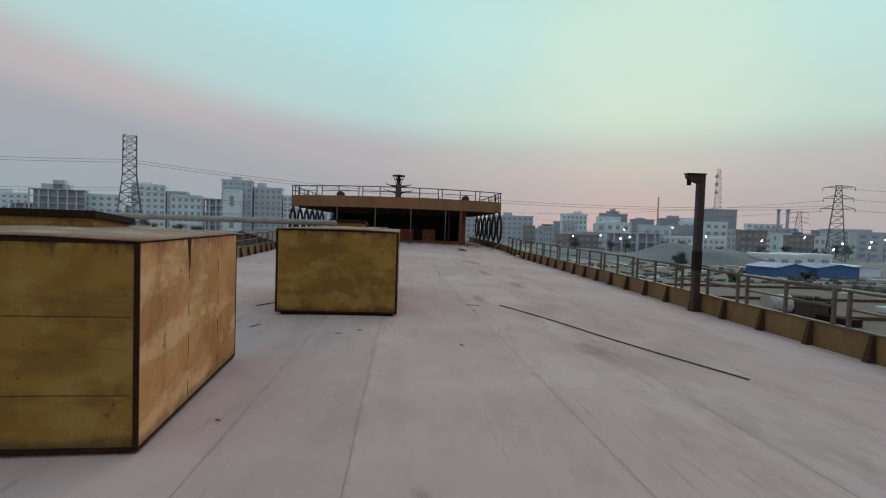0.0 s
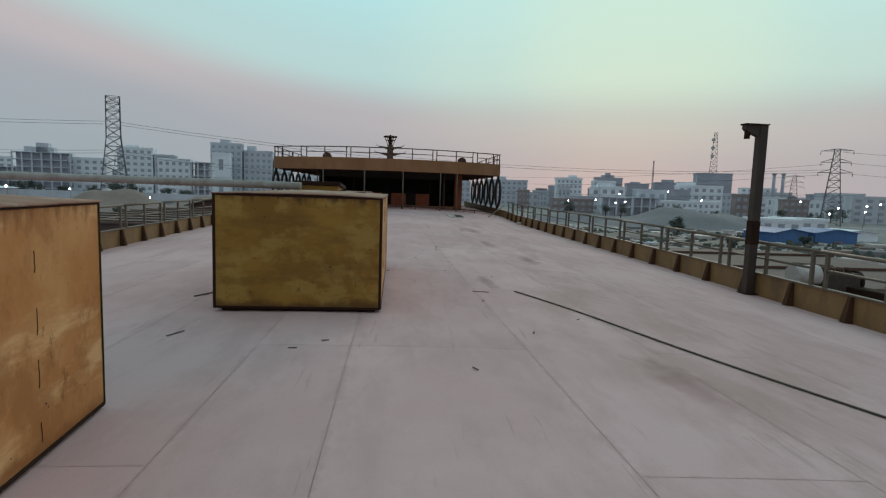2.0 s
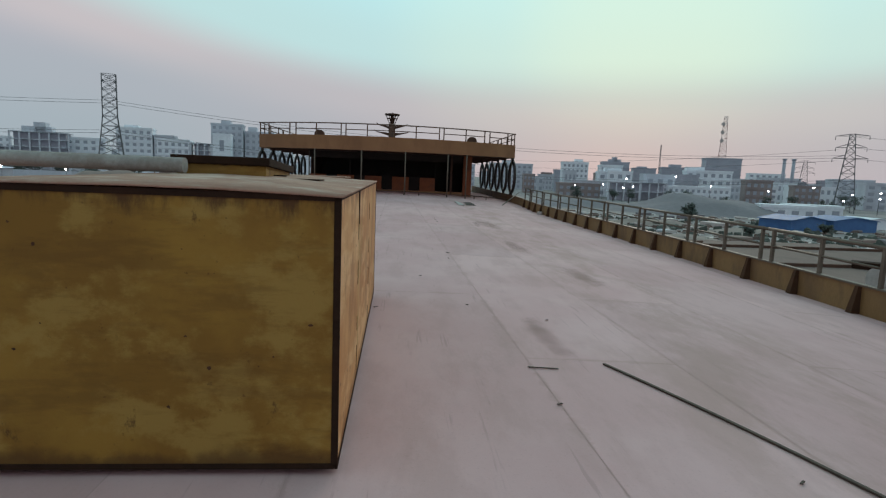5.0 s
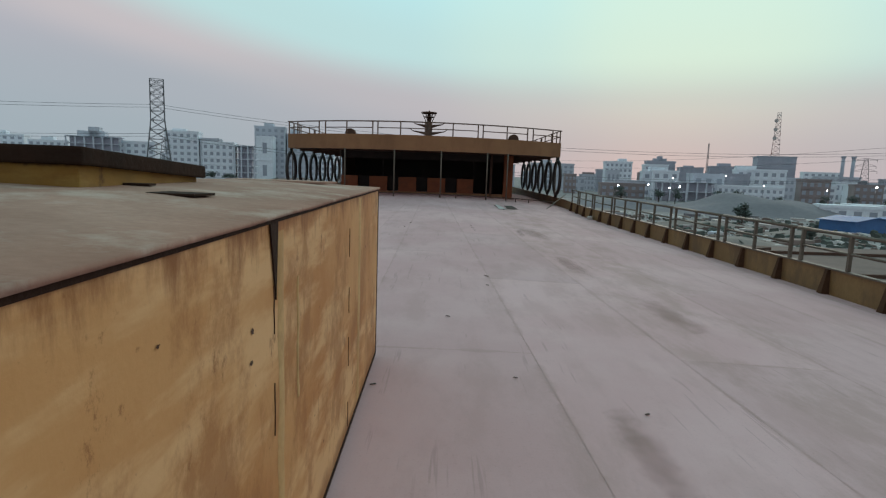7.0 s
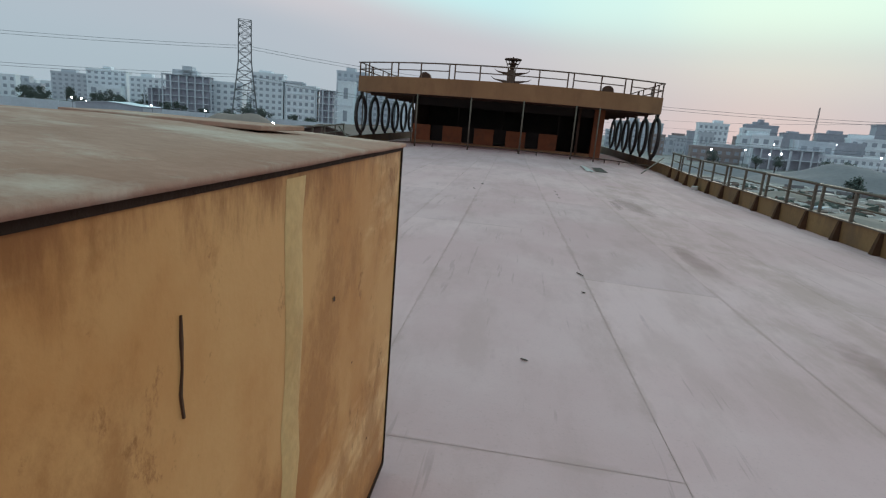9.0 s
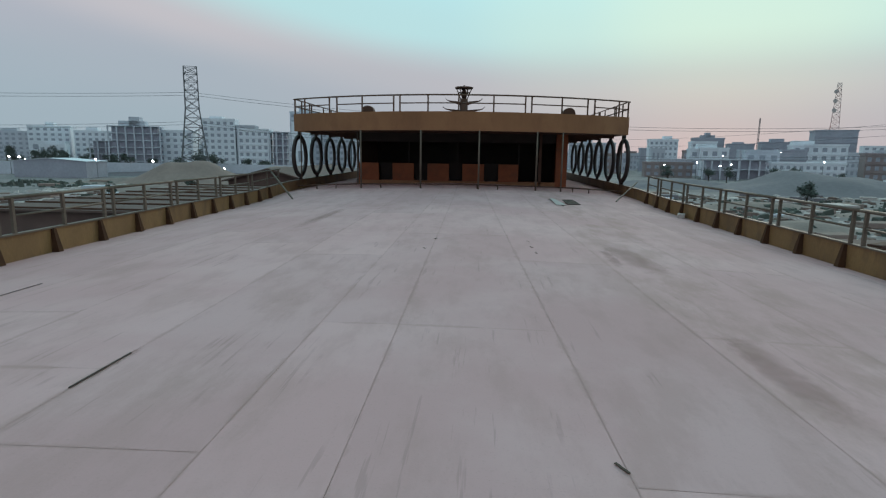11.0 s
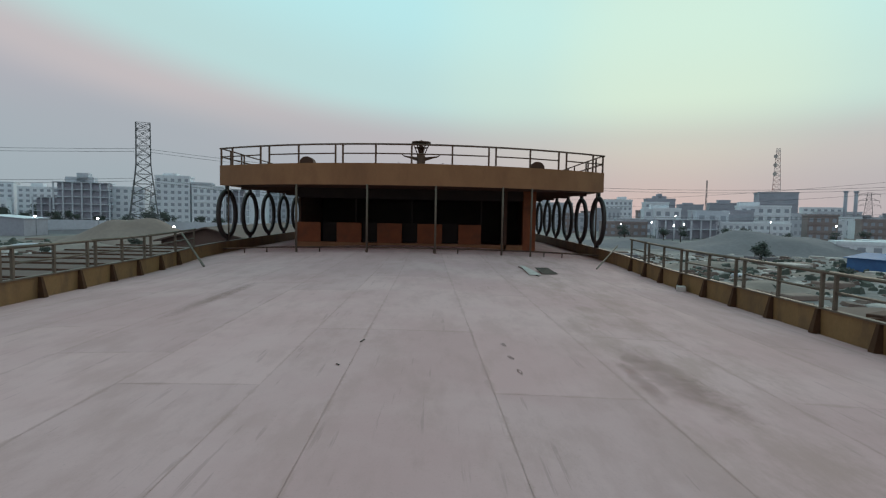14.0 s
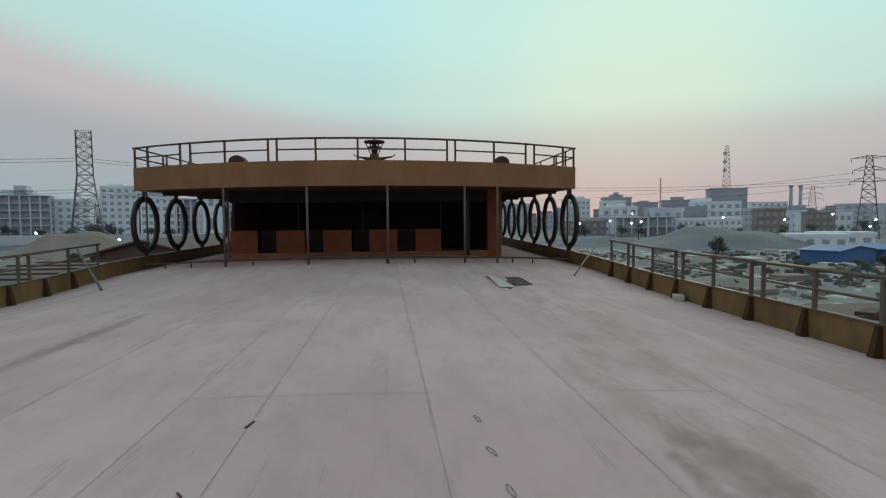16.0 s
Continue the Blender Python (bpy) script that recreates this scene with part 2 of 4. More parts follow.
M_BULWARK = material("olive_primer", (0.27, 0.15, 0.06), (0.19, 0.10, 0.042), 0.65, 0, 1.5, 0.12, (0.11, 0.06, 0.035), 0.6, (1, 1, 0.4))
M_RAIL = material("weathered_rail_steel", (0.17, 0.13, 0.10), (0.115, 0.08, 0.06), 0.55, 0.2, 4.0, 0.1)
M_RAIL_TOP = material("rusty_roof_rail", (0.10, 0.055, 0.035), (0.14, 0.07, 0.045), 0.6, 0.1, 4.0, 0.1)
M_RING = material("dark_primer_ring", (0.034, 0.026, 0.027), (0.055, 0.035, 0.031), 0.55, 0.0, 4.0, 0.1)
M_PANEL = material("mottled_orange_panel", (0.30, 0.085, 0.03), (0.22, 0.06, 0.025), 0.7, 0, 2.5, 0.1, (0.12, 0.05, 0.03), 0.4)
M_GUSSET = material("rusty_gusset", (0.065, 0.032, 0.02), (0.10, 0.048, 0.026), 0.9, 0, 5.0, 0.25)
# near-black: the shade inside the wheelhouse is painted into the steel
M_INSIDE = material("shade_toned_interior_steel", (0.03, 0.022, 0.02), (0.045, 0.03, 0.025), 0.8, 0, 2.0, 0.1)
M_POST = material("brown_post", (0.04, 0.028, 0.023), (0.065, 0.04, 0.03), 0.65, 0, 3.0, 0.15)
M_PIPE = material("grey_weathered_pole", (0.42, 0.38, 0.36), (0.30, 0.26, 0.24), 0.7, 0, 5.0, 0.2, (0.18, 0.12, 0.09), 0.4)
M_STICK = material("dark_scrap", (0.05, 0.035, 0.03), (0.09, 0.06, 0.045), 0.8, 0, 8.0)
M_PALE = material("pale_scrap", (0.56, 0.48, 0.46), (0.42, 0.35, 0.33), 0.7, 0, 5.0)
M_GROUND = material("sandy_mud_ground", (0.36, 0.315, 0.315), (0.20, 0.175, 0.175), 0.95, 0, 0.07, 0.0, (0.13, 0.122, 0.105), 0.7, (1, 1.6, 1), fine=0.8, grain=1.0)
M_SAND = material("grey_sand", (0.25, 0.22, 0.235), (0.21, 0.185, 0.195), 0.95, 0, 0.08, 0.0, fine=1.0)
M_PALESAND = material("pale_dry_sand", (0.33, 0.26, 0.235), (0.25, 0.195, 0.175), 0.95, 0, 0.3, 0.0, fine=1.5)
M_SOIL = material("pinkish_soil", (0.33, 0.24, 0.21), (0.26, 0.19, 0.17), 0.95, 0, 0.15, 0.0, fine=1.0)
# town walls and windows: distance haze is put into these pale bluish base colours
M_WHITE = material("hazed_pale_wall_paint", (0.84, 0.84, 0.89), (0.74, 0.745, 0.80), 0.8, 0, 0.12, 0.0, fine=1.2)
M_CONC = material("hazed_raw_concrete", (0.62, 0.62, 0.68), (0.52, 0.52, 0.575), 0.9, 0, 0.12, 0.0, fine=1.2)
M_DARKB = material("hazed_grey_cladding", (0.42, 0.41, 0.47), (0.36, 0.355, 0.41), 0.7, 0, 0.12, 0.0, fine=1.2)
M_BROWNB = material("hazed_brown_block_wall", (0.36, 0.29, 0.285), (0.29, 0.225, 0.22), 0.9, 0, 0.15, 0.0, fine=1.2)
M_GLASSY = material("haze_lightened_window", (0.33, 0.335, 0.39), (0.39, 0.395, 0.45), 0.3, 0, 0.3, 0.0)
M_CHIP = material("chipped_rust", (0.10, 0.038, 0.016), (0.055, 0.024, 0.012), 0.8, 0, 9.0, 0.2)
M_BLUE = material("blue_sheet_roof", (0.06, 0.16, 0.36), (0.05, 0.12, 0.29), 0.5, 0, 0.4, 0.0, fine=2)
M_LATTICE = material("galvanised_lattice", (0.17, 0.165, 0.175), (0.12, 0.12, 0.125), 0.5, 0.3, 1.0, 0.0)
M_REDW = material("red_white_mast_paint", (0.40, 0.16, 0.13), (0.55, 0.50, 0.50), 0.6, 0, 0.35, 0.0)
M_BARK = material("bark", (0.10, 0.075, 0.055), (0.07, 0.05, 0.04), 0.9, 0, 3.0, 0.2)
# leaf colour greyed and lifted to carry the haze of distance
M_LEAF = material("hazed_foliage", (0.075, 0.083, 0.07), (0.10, 0.105, 0.092), 0.8, 0, 0.6, 0.0, fine=3)
M_BARGE = material("brown_barge_roof", (0.17, 0.105, 0.09), (0.12, 0.078, 0.068), 0.8, 0, 0.8, 0.1)
M_LAMP = glowing("lit_lamp", (0.85, 0.92, 1.0), 14.0)


# ---- mesh helpers ----
def box(bm, x0, y0, z0, x1, y1, z1, bevel=0.0):
    b = bmesh.new()
    bmesh.ops.create_cube(b, size=1)
    for v in b.verts:
        v.co = Vector((x0 + (v.co.x + 0.5) * (x1 - x0), y0 + (v.co.y + 0.5) * (y1 - y0), z0 + (v.co.z + 0.5) * (z1 - z0)))
    if bevel:
        bmesh.ops.bevel(b, geom=b.edges[:], offset=bevel, segments=2, affect="EDGES", profile=0.6)
    join(bm, b)
    return bm


def join(bm, b):
    me = bpy.data.meshes.new("tmp")
    b.to_mesh(me)
    b.free()
    bm.from_mesh(me)
    bpy.data.meshes.remove(me)


def tube(bm, a, b, r, r2=None, sides=8):
    a, b = Vector(a), Vector(b)
    r2 = r if r2 is None else r2
    d = (b - a).normalized()
    u = d.orthogonal().normalized()
    w = d.cross(u)
    rings = []
    for p, q in ((a, r), (b, r2)):
        rings.append([bm.verts.new(p + (u * math.cos(k * math.tau / sides) + w * math.sin(k * math.tau / sides)) * q) for k in range(sides)])
    for k in range(sides):
        f = bm.faces.new((rings[0][k], rings[0][(k + 1) % sides], rings[1][(k + 1) % sides], rings[1][k]))
        f.smooth = sides > 5
    bm.faces.new(rings[0][::-1])
    bm.faces.new(rings[1])
    return bm


def bar(a, b, w, h=None):
    """A bmesh of a square bar from a to b."""
    bm = bmesh.new()
    tube(bm, a, b, (h or w) * 0.7071, sides=4)
    return bm


def sweep(bm, pts, w, h):
    """A flat bar along a line of points, as one skin."""
    pts = [Vector(p) for p in pts]
    rings = []
    for k, p in enumerate(pts):
        d = (pts[min(k + 1, len(pts) - 1)] - pts[max(k - 1, 0)]).normalized()
        s = d.cross(Vector((0, 0, 1))).normalized() * w
        rings.append([bm.verts.new(q) for q in (p - s, p + s, p + s + Vector((0, 0, h)), p - s + Vector((0, 0, h)))])
    for a, b in zip(rings, rings[1:]):
        for k in range(4):
            bm.faces.new((a[k], a[(k + 1) % 4], b[(k + 1) % 4], b[k]))
    bm.faces.new(rings[0][::-1])
    bm.faces.new(rings[-1])
    return bm


def finish(bm, name, mat):
    bmesh.ops.recalc_face_normals(bm, faces=bm.faces[:])
    me = bpy.data.meshes.new(name)
    bm.to_mesh(me)
    bm.free()
    for m in mat if isinstance(mat, (list, tuple)) else [mat]:
        me.materials.append(m)
    return me


def part(name, bm, mat, parent, label=""):
    ob = new(name, finish(bm, name, mat))
    ob.parent = parent
    return tagged(ob, label)


def thing(name, loc, label, category, group="", kind=""):
    ob = new(name)
    ob.location = loc
    return tagged(ob, label, category, group, kind)


def solid(name, bm, mat, loc, label, category, group="", kind=""):
    ob = new(name, finish(bm, name, mat))
    ob.location = loc
    return tagged(ob, label, category, group, kind)


def interp(v, knots):
    for (a, p), (b, q) in zip(knots, knots[1:]):
        if v <= b:
            f = max(0.0, (v - a) / (b - a))
            return p + (q - p) * f
    return knots[-1][1]


# ---- plan of the deck ----
LEFT = ((-48, -5.0), (-24, -5.83), (-16, -6.13), (-10, -6.33), (-5, -6.56), (-2, -6.86), (0, -7.06), (30, -7.1))
RIGHT = ((-48, 7.6), (-26, 7.36), (-13, 7.05), (-7, 6.98), (0, 7.05), (30, 7.05))
SHEER = ((-48, -0.1), (-27, -0.1), (-24, -0.085), (-18, -0.04), (-14, 0.0), (-6, 0.07), (-1.8, 0.19), (2, 0.22), (30, 0.36))


CAMBER = ((-48, 0.26), (-20, 0.26), (-5, 0.34), (30, 0.38))


def deck_z(x, y):
    return interp(y, SHEER) - interp(y, CAMBER) * (x / 7.0) ** 2


def front_y(x):
    """The bowed front of the wheelhouse roof."""
    return -2.4 * (1 - (x / 7.0) ** 2)


# ---- structure ----
ground = thing("ground", (0, 0, -7.5), "grey muddy sandy yard ground around the ship", "ground", kind="structure")
bm = bmesh.new()
bmesh.ops.create_grid(bm, x_segments=60, y_segments=60, size=2500)
part("ground_sheet", bm, M_GROUND, ground)

# hull under the deck and the deck's bed
hull = thing("hull", (0, 0, -7.5), "rusty primed steel hull below the deck", "hull", kind="structure")
bm = bmesh.new()
ys = [-48, -36, -24, -15, -9.5, -3, 0, 12, 22]
rows = []
for y in ys:
    xl, xr = interp(y, LEFT) - 0.1, interp(y, RIGHT) + 0.1
    rows.append([bm.verts.new(p) for p in ((xl, y, 0), (xl, y, 7.5 + deck_z(xl, y) - 0.05), (0, y, 7.5 + deck_z(0, y) - 0.05), (xr, y, 7.5 + deck_z(xr, y) - 0.05), (xr, y, 0))])
for a, b in zip(rows, rows[1:]):
    for k in range(4):
        bm.faces.new((a[k], b[k], b[k + 1], a[k + 1]))
bm.faces.new(rows[0])
bm.faces.new(rows[-1][::-1])
part("hull_plating", bm, M_RUST, hull)


def bulwark(name, knots, sgn):
    """The low plate along the deck's edge with its cap, gussets and tapered brackets."""
    w = thing(name, (0, 0, 0), "low olive-primed steel bulwark with dark welded gussets", "bulwark", kind="structure")
    bm, cap = bmesh.new(), bmesh.new()
    ys = [-48 + 1.0 * k for k in range(69)]
    for y0, y1 in zip(ys, ys[1:]):
        for target, w0, w1, z0, z1 in ((bm, 0, 0.012, -0.06, 0.40), (cap, -0.035, 0.06, 0.40, 0.425)):
            c = []
            for y in (y0, y1):
                x = interp(y, knots)
                z = deck_z(x, y)
                c += [target.verts.new((x + sgn * a, y, z + b)) for a, b in ((w0, z0), (w1, z0), (w1, z1), (w0, z1))]
            for k in range(4):
                target.faces.new((c[k], c[(k + 1) % 4], c[4 + (k + 1) % 4], c[4 + k]))
    part("plate", bm, M_BULWARK, w)
    part("cap_rail", cap, M_RAIL, w, "pale worn cap strip")
    bm = bmesh.new()
    pts = [(0, 0), (0.13, 0), (0.05, 0.39), (0, 0.39)]
    a = [bm.verts.new((-sgn * p, -0.055 if q < 0.1 else -0.03, q)) for p, q in pts]
    b = [bm.verts.new((-sgn * p, 0.055 if q < 0.1 else 0.03, q)) for p, q in pts]
    for k in range(4):
        bm.faces.new((a[k], a[(k + 1) % 4], b[(k + 1) % 4], b[k]))
    bm.faces.new(a)
    bm.faces.new(b[::-1])
    me = finish(bm, "gusset", M_GUSSET)
    y = -3.3 if sgn > 0 else -4.1
    while y > -44:
        x = interp(y, knots)
        g = new("gusset", me)
        g.parent = w
        g.location = (x - sgn * 0.003, y, deck_z(x, y) + 0.003)
        y -= 1.22
    return w


bulwark("wall_port", LEFT, -1)
bulwark("wall_starboard", RIGHT, 1)


# ---- side railings ----
def railing_panel(knots, y0, y1, mids, sgn, group):
    """One welded panel: end posts, middle posts, a middle rail and its length of handrail."""
    x0 = interp(0.5 * (y0 + y1), knots)
    o = thing("railing_panel", (x0, y0, deck_z(x0, y0) + 0.425), "weathered steel tube railing panel standing on the bulwark", "railing", group)

    def at(y, h):
        x = interp(y, knots)
        return (x + sgn * 0.012 - x0, y - y0, deck_z(x, y) + 0.425 + h - o.location.z)

    for k in range(mids + 2):
        y = y0 + (y1 - y0) * k / (mids + 1)
        part("post", bar(at(y, 0), at(y, 0.54), 0.05), M_RAIL, o)
    part("middle_rail", tube(bmesh.new(), at(y0, 0.27), at(y1, 0.27), 0.02), M_RAIL, o)
    part("handrail", tube(bmesh.new(), at(y0 - 0.155, 0.55), at(y1 + 0.155, 0.55), 0.029), M_RAIL, o)


y = -4.65
while y > -44:
    railing_panel(RIGHT, y - 2.2, y, 1, 1, "starboard railing")
    y -= 2.5
railing_panel(RIGHT, -4.33, -3.16, 0, 1, "starboard railing")
y = -6.15
while y > -44:
    railing_panel(LEFT, y - 2.2, y, 1, -1, "port railing")
    y -= 2.5
railing_panel(LEFT, -5.8, -2.6, 1, -1, "port railing")


# ---- wheelhouse ----
SOFFIT, TOP = 2.36, 3.065
house = thing("wheelhouse", (0, 0, 0), "brown-primed wheelhouse with bowed overhanging roof and dark open front", "wheelhouse", kind="structure")
bm = bmesh.new()
N = 28
outer = [(-7 + 14 * k / N) for k in range(N + 1)]
lo = [bm.verts.new((x, front_y(x), SOFFIT)) for x in outer]
hi = [bm.verts.new((x, front_y(x), TOP)) for x in outer]
ilo = [bm.verts.new((x * 0.985, front_y(x) + 0.06, SOFFIT)) for x in outer]
ihi = [bm.verts.new((x * 0.985, front_y(x) + 0.06, TOP)) for x in outer]
for k in range(N):
    bm.faces.new((lo[k], lo[k + 1], hi[k + 1], hi[k]))
    bm.faces.new((ilo[k + 1], ilo[k], ihi[k], ihi[k + 1]))
    bm.faces.new((hi[k], hi[k + 1], ihi[k + 1], ihi[k]))
    bm.faces.new((lo[k + 1], lo[k], ilo[k], ilo[k + 1]))
part("fascia", bm, M_FASCIA, house, "bowed brown-primed fascia plate")
for s in (-1, 1):
    bm = bmesh.new()
    box(bm, s * 6.94, 0.001, SOFFIT, s * 7.0, 19, TOP)
    part("side_fascia", bm, M_FASCIA, house)
bm = bmesh.new()
for z in (SOFFIT + 0.03, SOFFIT + 0.06):
    bm.faces.new([bm.verts.new((x * 0.985, front_y(x) + 0.05, z)) for x in outer] + [bm.verts.new((6.9, 19, z)), bm.verts.new((-6.9, 19, z))])
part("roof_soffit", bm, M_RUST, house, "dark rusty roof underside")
bm = bmesh.new()
for k in range(5):
    box(bm, -6.8, 1.6 + k * 3.2, SOFFIT - 0.1, 6.8, 1.66 + k * 3.2, SOFFIT + 0.03)
part("deck_beam", bm, M_RUST, house)

# roof railing
rail_x = [-6.4, -5.17, -4.82, -3.7, -2.4, -2.15, -1.06, 0.1, 1.41, 2.61, 2.85, 4.04, 5.1, 5.4, 6.49]
roof_rail = thing("roof_railing", (0, 0, TOP), "dark rusty steel railing round the wheelhouse roof", "railing")
for x in rail_x + [-6.93, 6.93]:
    y = front_y(x) + 0.035
    part("post", bar((x, y, 0), (x, y, 0.59), 0.055), M_RAIL_TOP, roof_rail)
for k in range(14):
    xa, xb = -7.0 + k, -6.0 + k
    part("handrail", tube(bmesh.new(), (xa, front_y(xa) + 0.03, 0.61), (xb, front_y(xb) + 0.03, 0.61), 0.03), M_RAIL_TOP, roof_rail)
for xa, xb in ((-6.93, -5.17), (-4.82, -3.7), (-3.7, -2.4), (-2.15, -1.06), (-1.06, 0.1), (0.1, 1.41), (1.41, 2.61), (2.85, 4.04), (4.04, 5.1), (5.4, 6.93)):
    part("middle_rail", tube(bmesh.new(), (xa, front_y(xa) + 0.03, 0.31), (xb, front_y(xb) + 0.03, 0.31), 0.022), M_RAIL_TOP, roof_rail)
for s in (-1, 1):
    for h in (0.31, 0.61):
        part("side_rail", tube(bmesh.new(), (s * 6.93, 0, h), (s * 6.93, 18.5, h), 0.026), M_RAIL_TOP, roof_rail)
    for k in range(11):
        y = 0.9 + k * 1.15 + (k % 3 == 2) * -0.85
        part("post", bar((s * 6.93, y, 0), (s * 6.93, y, 0.6), 0.05), M_RAIL_TOP, roof_rail)

# round-topped ventilator cowls on the roof
for x in (-3.75, 4.55):
    d = thing("ventilator_cowl", (x, front_y(x) + 1.5, SOFFIT + 0.06), "brown round-topped steel ventilator cowl on the wheelhouse roof", "ventilator", "ventilators on the roof")
    bm = bmesh.new()
    prof = [(-0.25, 0.0), (0.25, 0.0), (0.25, 0.78)] + [(0.25 * math.cos(a), 0.78 + 0.22 * math.sin(a)) for a in (math.pi * k / 10 for k in range(1, 10))] + [(-0.25, 0.78)]
    fa = [bm.verts.new((p, -0.2, q)) for p, q in prof]
    fb = [bm.verts.new((p, 0.2, q)) for p, q in prof]
    bm.faces.new(fa)
    bm.faces.new(fb[::-1])
    for k in range(len(prof)):
        bm.faces.new((fa[k], fb[k], fb[(k + 1) % len(prof)], fa[(k + 1) % len(prof)]))
    part("cowl", bm, M_RUST, d)
    for sx in (-1, 1):
        part("front_trim", box(bmesh.new(), sx * 0.25, -0.215, 0.05, sx * 0.21, -0.2, 0.78), M_GUSSET, d)

# mast
mast = thing("mast", (-0.25, 14.9, SOFFIT + 0.06), "rusty signal mast with curved arms and a round top platform", "mast")
bm = bmesh.new()
tube(bm, (0, 0, 0), (0, 0, 2.75), 0.30, 0.26, 8)
part("column", bm, M_RUST, mast)
part("neck", tube(bmesh.new(), (0, 0, 2.75), (0, 0, 3.40), 0.15, 0.13, 10), M_RUST, mast)
for z, half in ((1.15, 1.5), (2.0, 1.42), (2.55, 1.24)):
    for s in (-1, 1):
        # a tapering plate arm, deep at the column, its tip turned up
        bm = bmesh.new()
        rows = []
        for k in range(9):
            f = k / 8
            x = s * (0.2 + f * (half - 0.2))
            up = z + 0.10 * f + 0.14 * max(0.0, (f - 0.8) / 0.2) ** 1.5
            depth = 0.05 + 0.20 * (1 - f) ** 1.6
            rows.append([bm.verts.new(p) for p in ((x, -0.11 + 0.05 * f, up - depth), (x, 0.11 - 0.05 * f, up - depth), (x, 0.11 - 0.05 * f, up), (x, -0.11 + 0.05 * f, up))])
        for a, c in zip(rows, rows[1:]):
            for k in range(4):
                bm.faces.new((a[k], a[(k + 1) % 4], c[(k + 1) % 4], c[k]))
        bm.faces.new(rows[0])
        bm.faces.new(rows[-1][::-1])
        part("arm", bm, M_RUST, mast)
part("platform", tube(bmesh.new(), (0, 0, 3.40), (0, 0, 3.50), 0.60, sides=24), M_RUST, mast)
part("top_stub", tube(bmesh.new(), (0, 0, 3.50), (0, 0, 3.62), 0.07, 0.05, sides=8), M_RUST, mast)
part("lower_ring", tube(bmesh.new(), (0, 0, 3.12), (0, 0, 3.16), 0.42, sides=20), M_RUST, mast)
for k in range(6):
    a = k * math.tau / 6
    part("strut", tube(bmesh.new(), (0.22 * math.cos(a), 0.22 * math.sin(a), 2.75), (0.52 * math.cos(a), 0.52 * math.sin(a), 3.42), 0.03, sides=6), M_RAIL_TOP, mast)

# front wall with its panels and openings; near-black plates paint the unlit room behind
WY = 1.2
bm = bmesh.new()
box(bm, -4.5, WY, 0.0, 4.75, WY + 0.08, 0.30)
part("sill_plate", bm, M_FASCIA, house, "brown sill plate")
panels = [(-4.48, -3.58), (-2.96, -2.0), (-1.39, -0.43), (0.17, 1.13), (1.76, 2.64)]
for a, b in panels:
    part("front_panel", box(bmesh.new(), a, WY - 0.02, 0.30, b, WY + 0.05, 1.06, 0.012), M_PANEL, house, "mottled orange front panel")
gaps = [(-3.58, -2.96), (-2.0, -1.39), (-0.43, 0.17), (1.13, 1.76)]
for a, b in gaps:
    part("recess_plate", box(bmesh.new(), a, WY + 0.5, 0.30, b, WY + 0.54, 1.06), M_INSIDE, house, "black plate painting the shade between panels")
part("corner_pier", box(bmesh.new(), 4.26, WY - 0.02, 0.1, 4.75, WY + 0.3, SOFFIT + 0.03, 0.01), M_PANEL, house, "mottled orange corner pier")
part("door_jamb", box(bmesh.new(), 3.52, WY, 0.1, 3.64, WY + 0.1, SOFFIT + 0.03, 0.008), M_RUST, house)
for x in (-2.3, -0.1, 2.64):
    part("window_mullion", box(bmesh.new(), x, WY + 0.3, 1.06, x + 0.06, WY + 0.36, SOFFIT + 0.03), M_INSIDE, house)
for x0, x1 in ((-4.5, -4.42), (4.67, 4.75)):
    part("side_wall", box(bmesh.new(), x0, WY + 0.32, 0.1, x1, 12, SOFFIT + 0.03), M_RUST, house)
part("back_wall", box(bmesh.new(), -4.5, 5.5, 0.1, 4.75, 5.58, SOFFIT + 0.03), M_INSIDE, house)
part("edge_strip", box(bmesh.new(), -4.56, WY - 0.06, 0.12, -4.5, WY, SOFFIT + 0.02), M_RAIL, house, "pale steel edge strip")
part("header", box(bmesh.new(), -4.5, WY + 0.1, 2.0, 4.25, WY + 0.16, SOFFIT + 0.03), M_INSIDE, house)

# thin posts carrying the roof edge
for x in (-3.78, -1.33, 0.9, 3.12, 4.14):
    y = front_y(x) + 0.03
    z = deck_z(x, y)
    solid("roof_post", tube(bmesh.new(), (0, 0, 0), (0, 0, SOFFIT - z + 0.02), 0.035, sides=10), M_RAIL, (x, y, z), "thin pale steel pipe post under the roof edge", "post", "posts under the roof edge")
# low pipe along the front
low = thing("foot_rail", (0, 0, 0.0), "low rusty pipe rail on short feet", "foot rail")
xs = [-6.9 + 13.8 * k / 14 for k in range(15)]
for a, b in zip(xs, xs[1:]):
    pa, pb = (a, front_y(a) + 0.1, deck_z(a, front_y(a)) + 0.17), (b, front_y(b) + 0.1, deck_z(b, front_y(b)) + 0.17)
    part("pipe", tube(bmesh.new(), pa, pb, 0.025), M_RUST, low)
for x in (-5.9, -4.95, -2.95, 0.86, 1.65, 4.66, 5.36):
    y = front_y(x) + 0.1
    part("foot", tube(bmesh.new(), (x, y, deck_z(x, y)), (x, y, deck_z(x, y) + 0.17), 0.022), M_RUST, low)

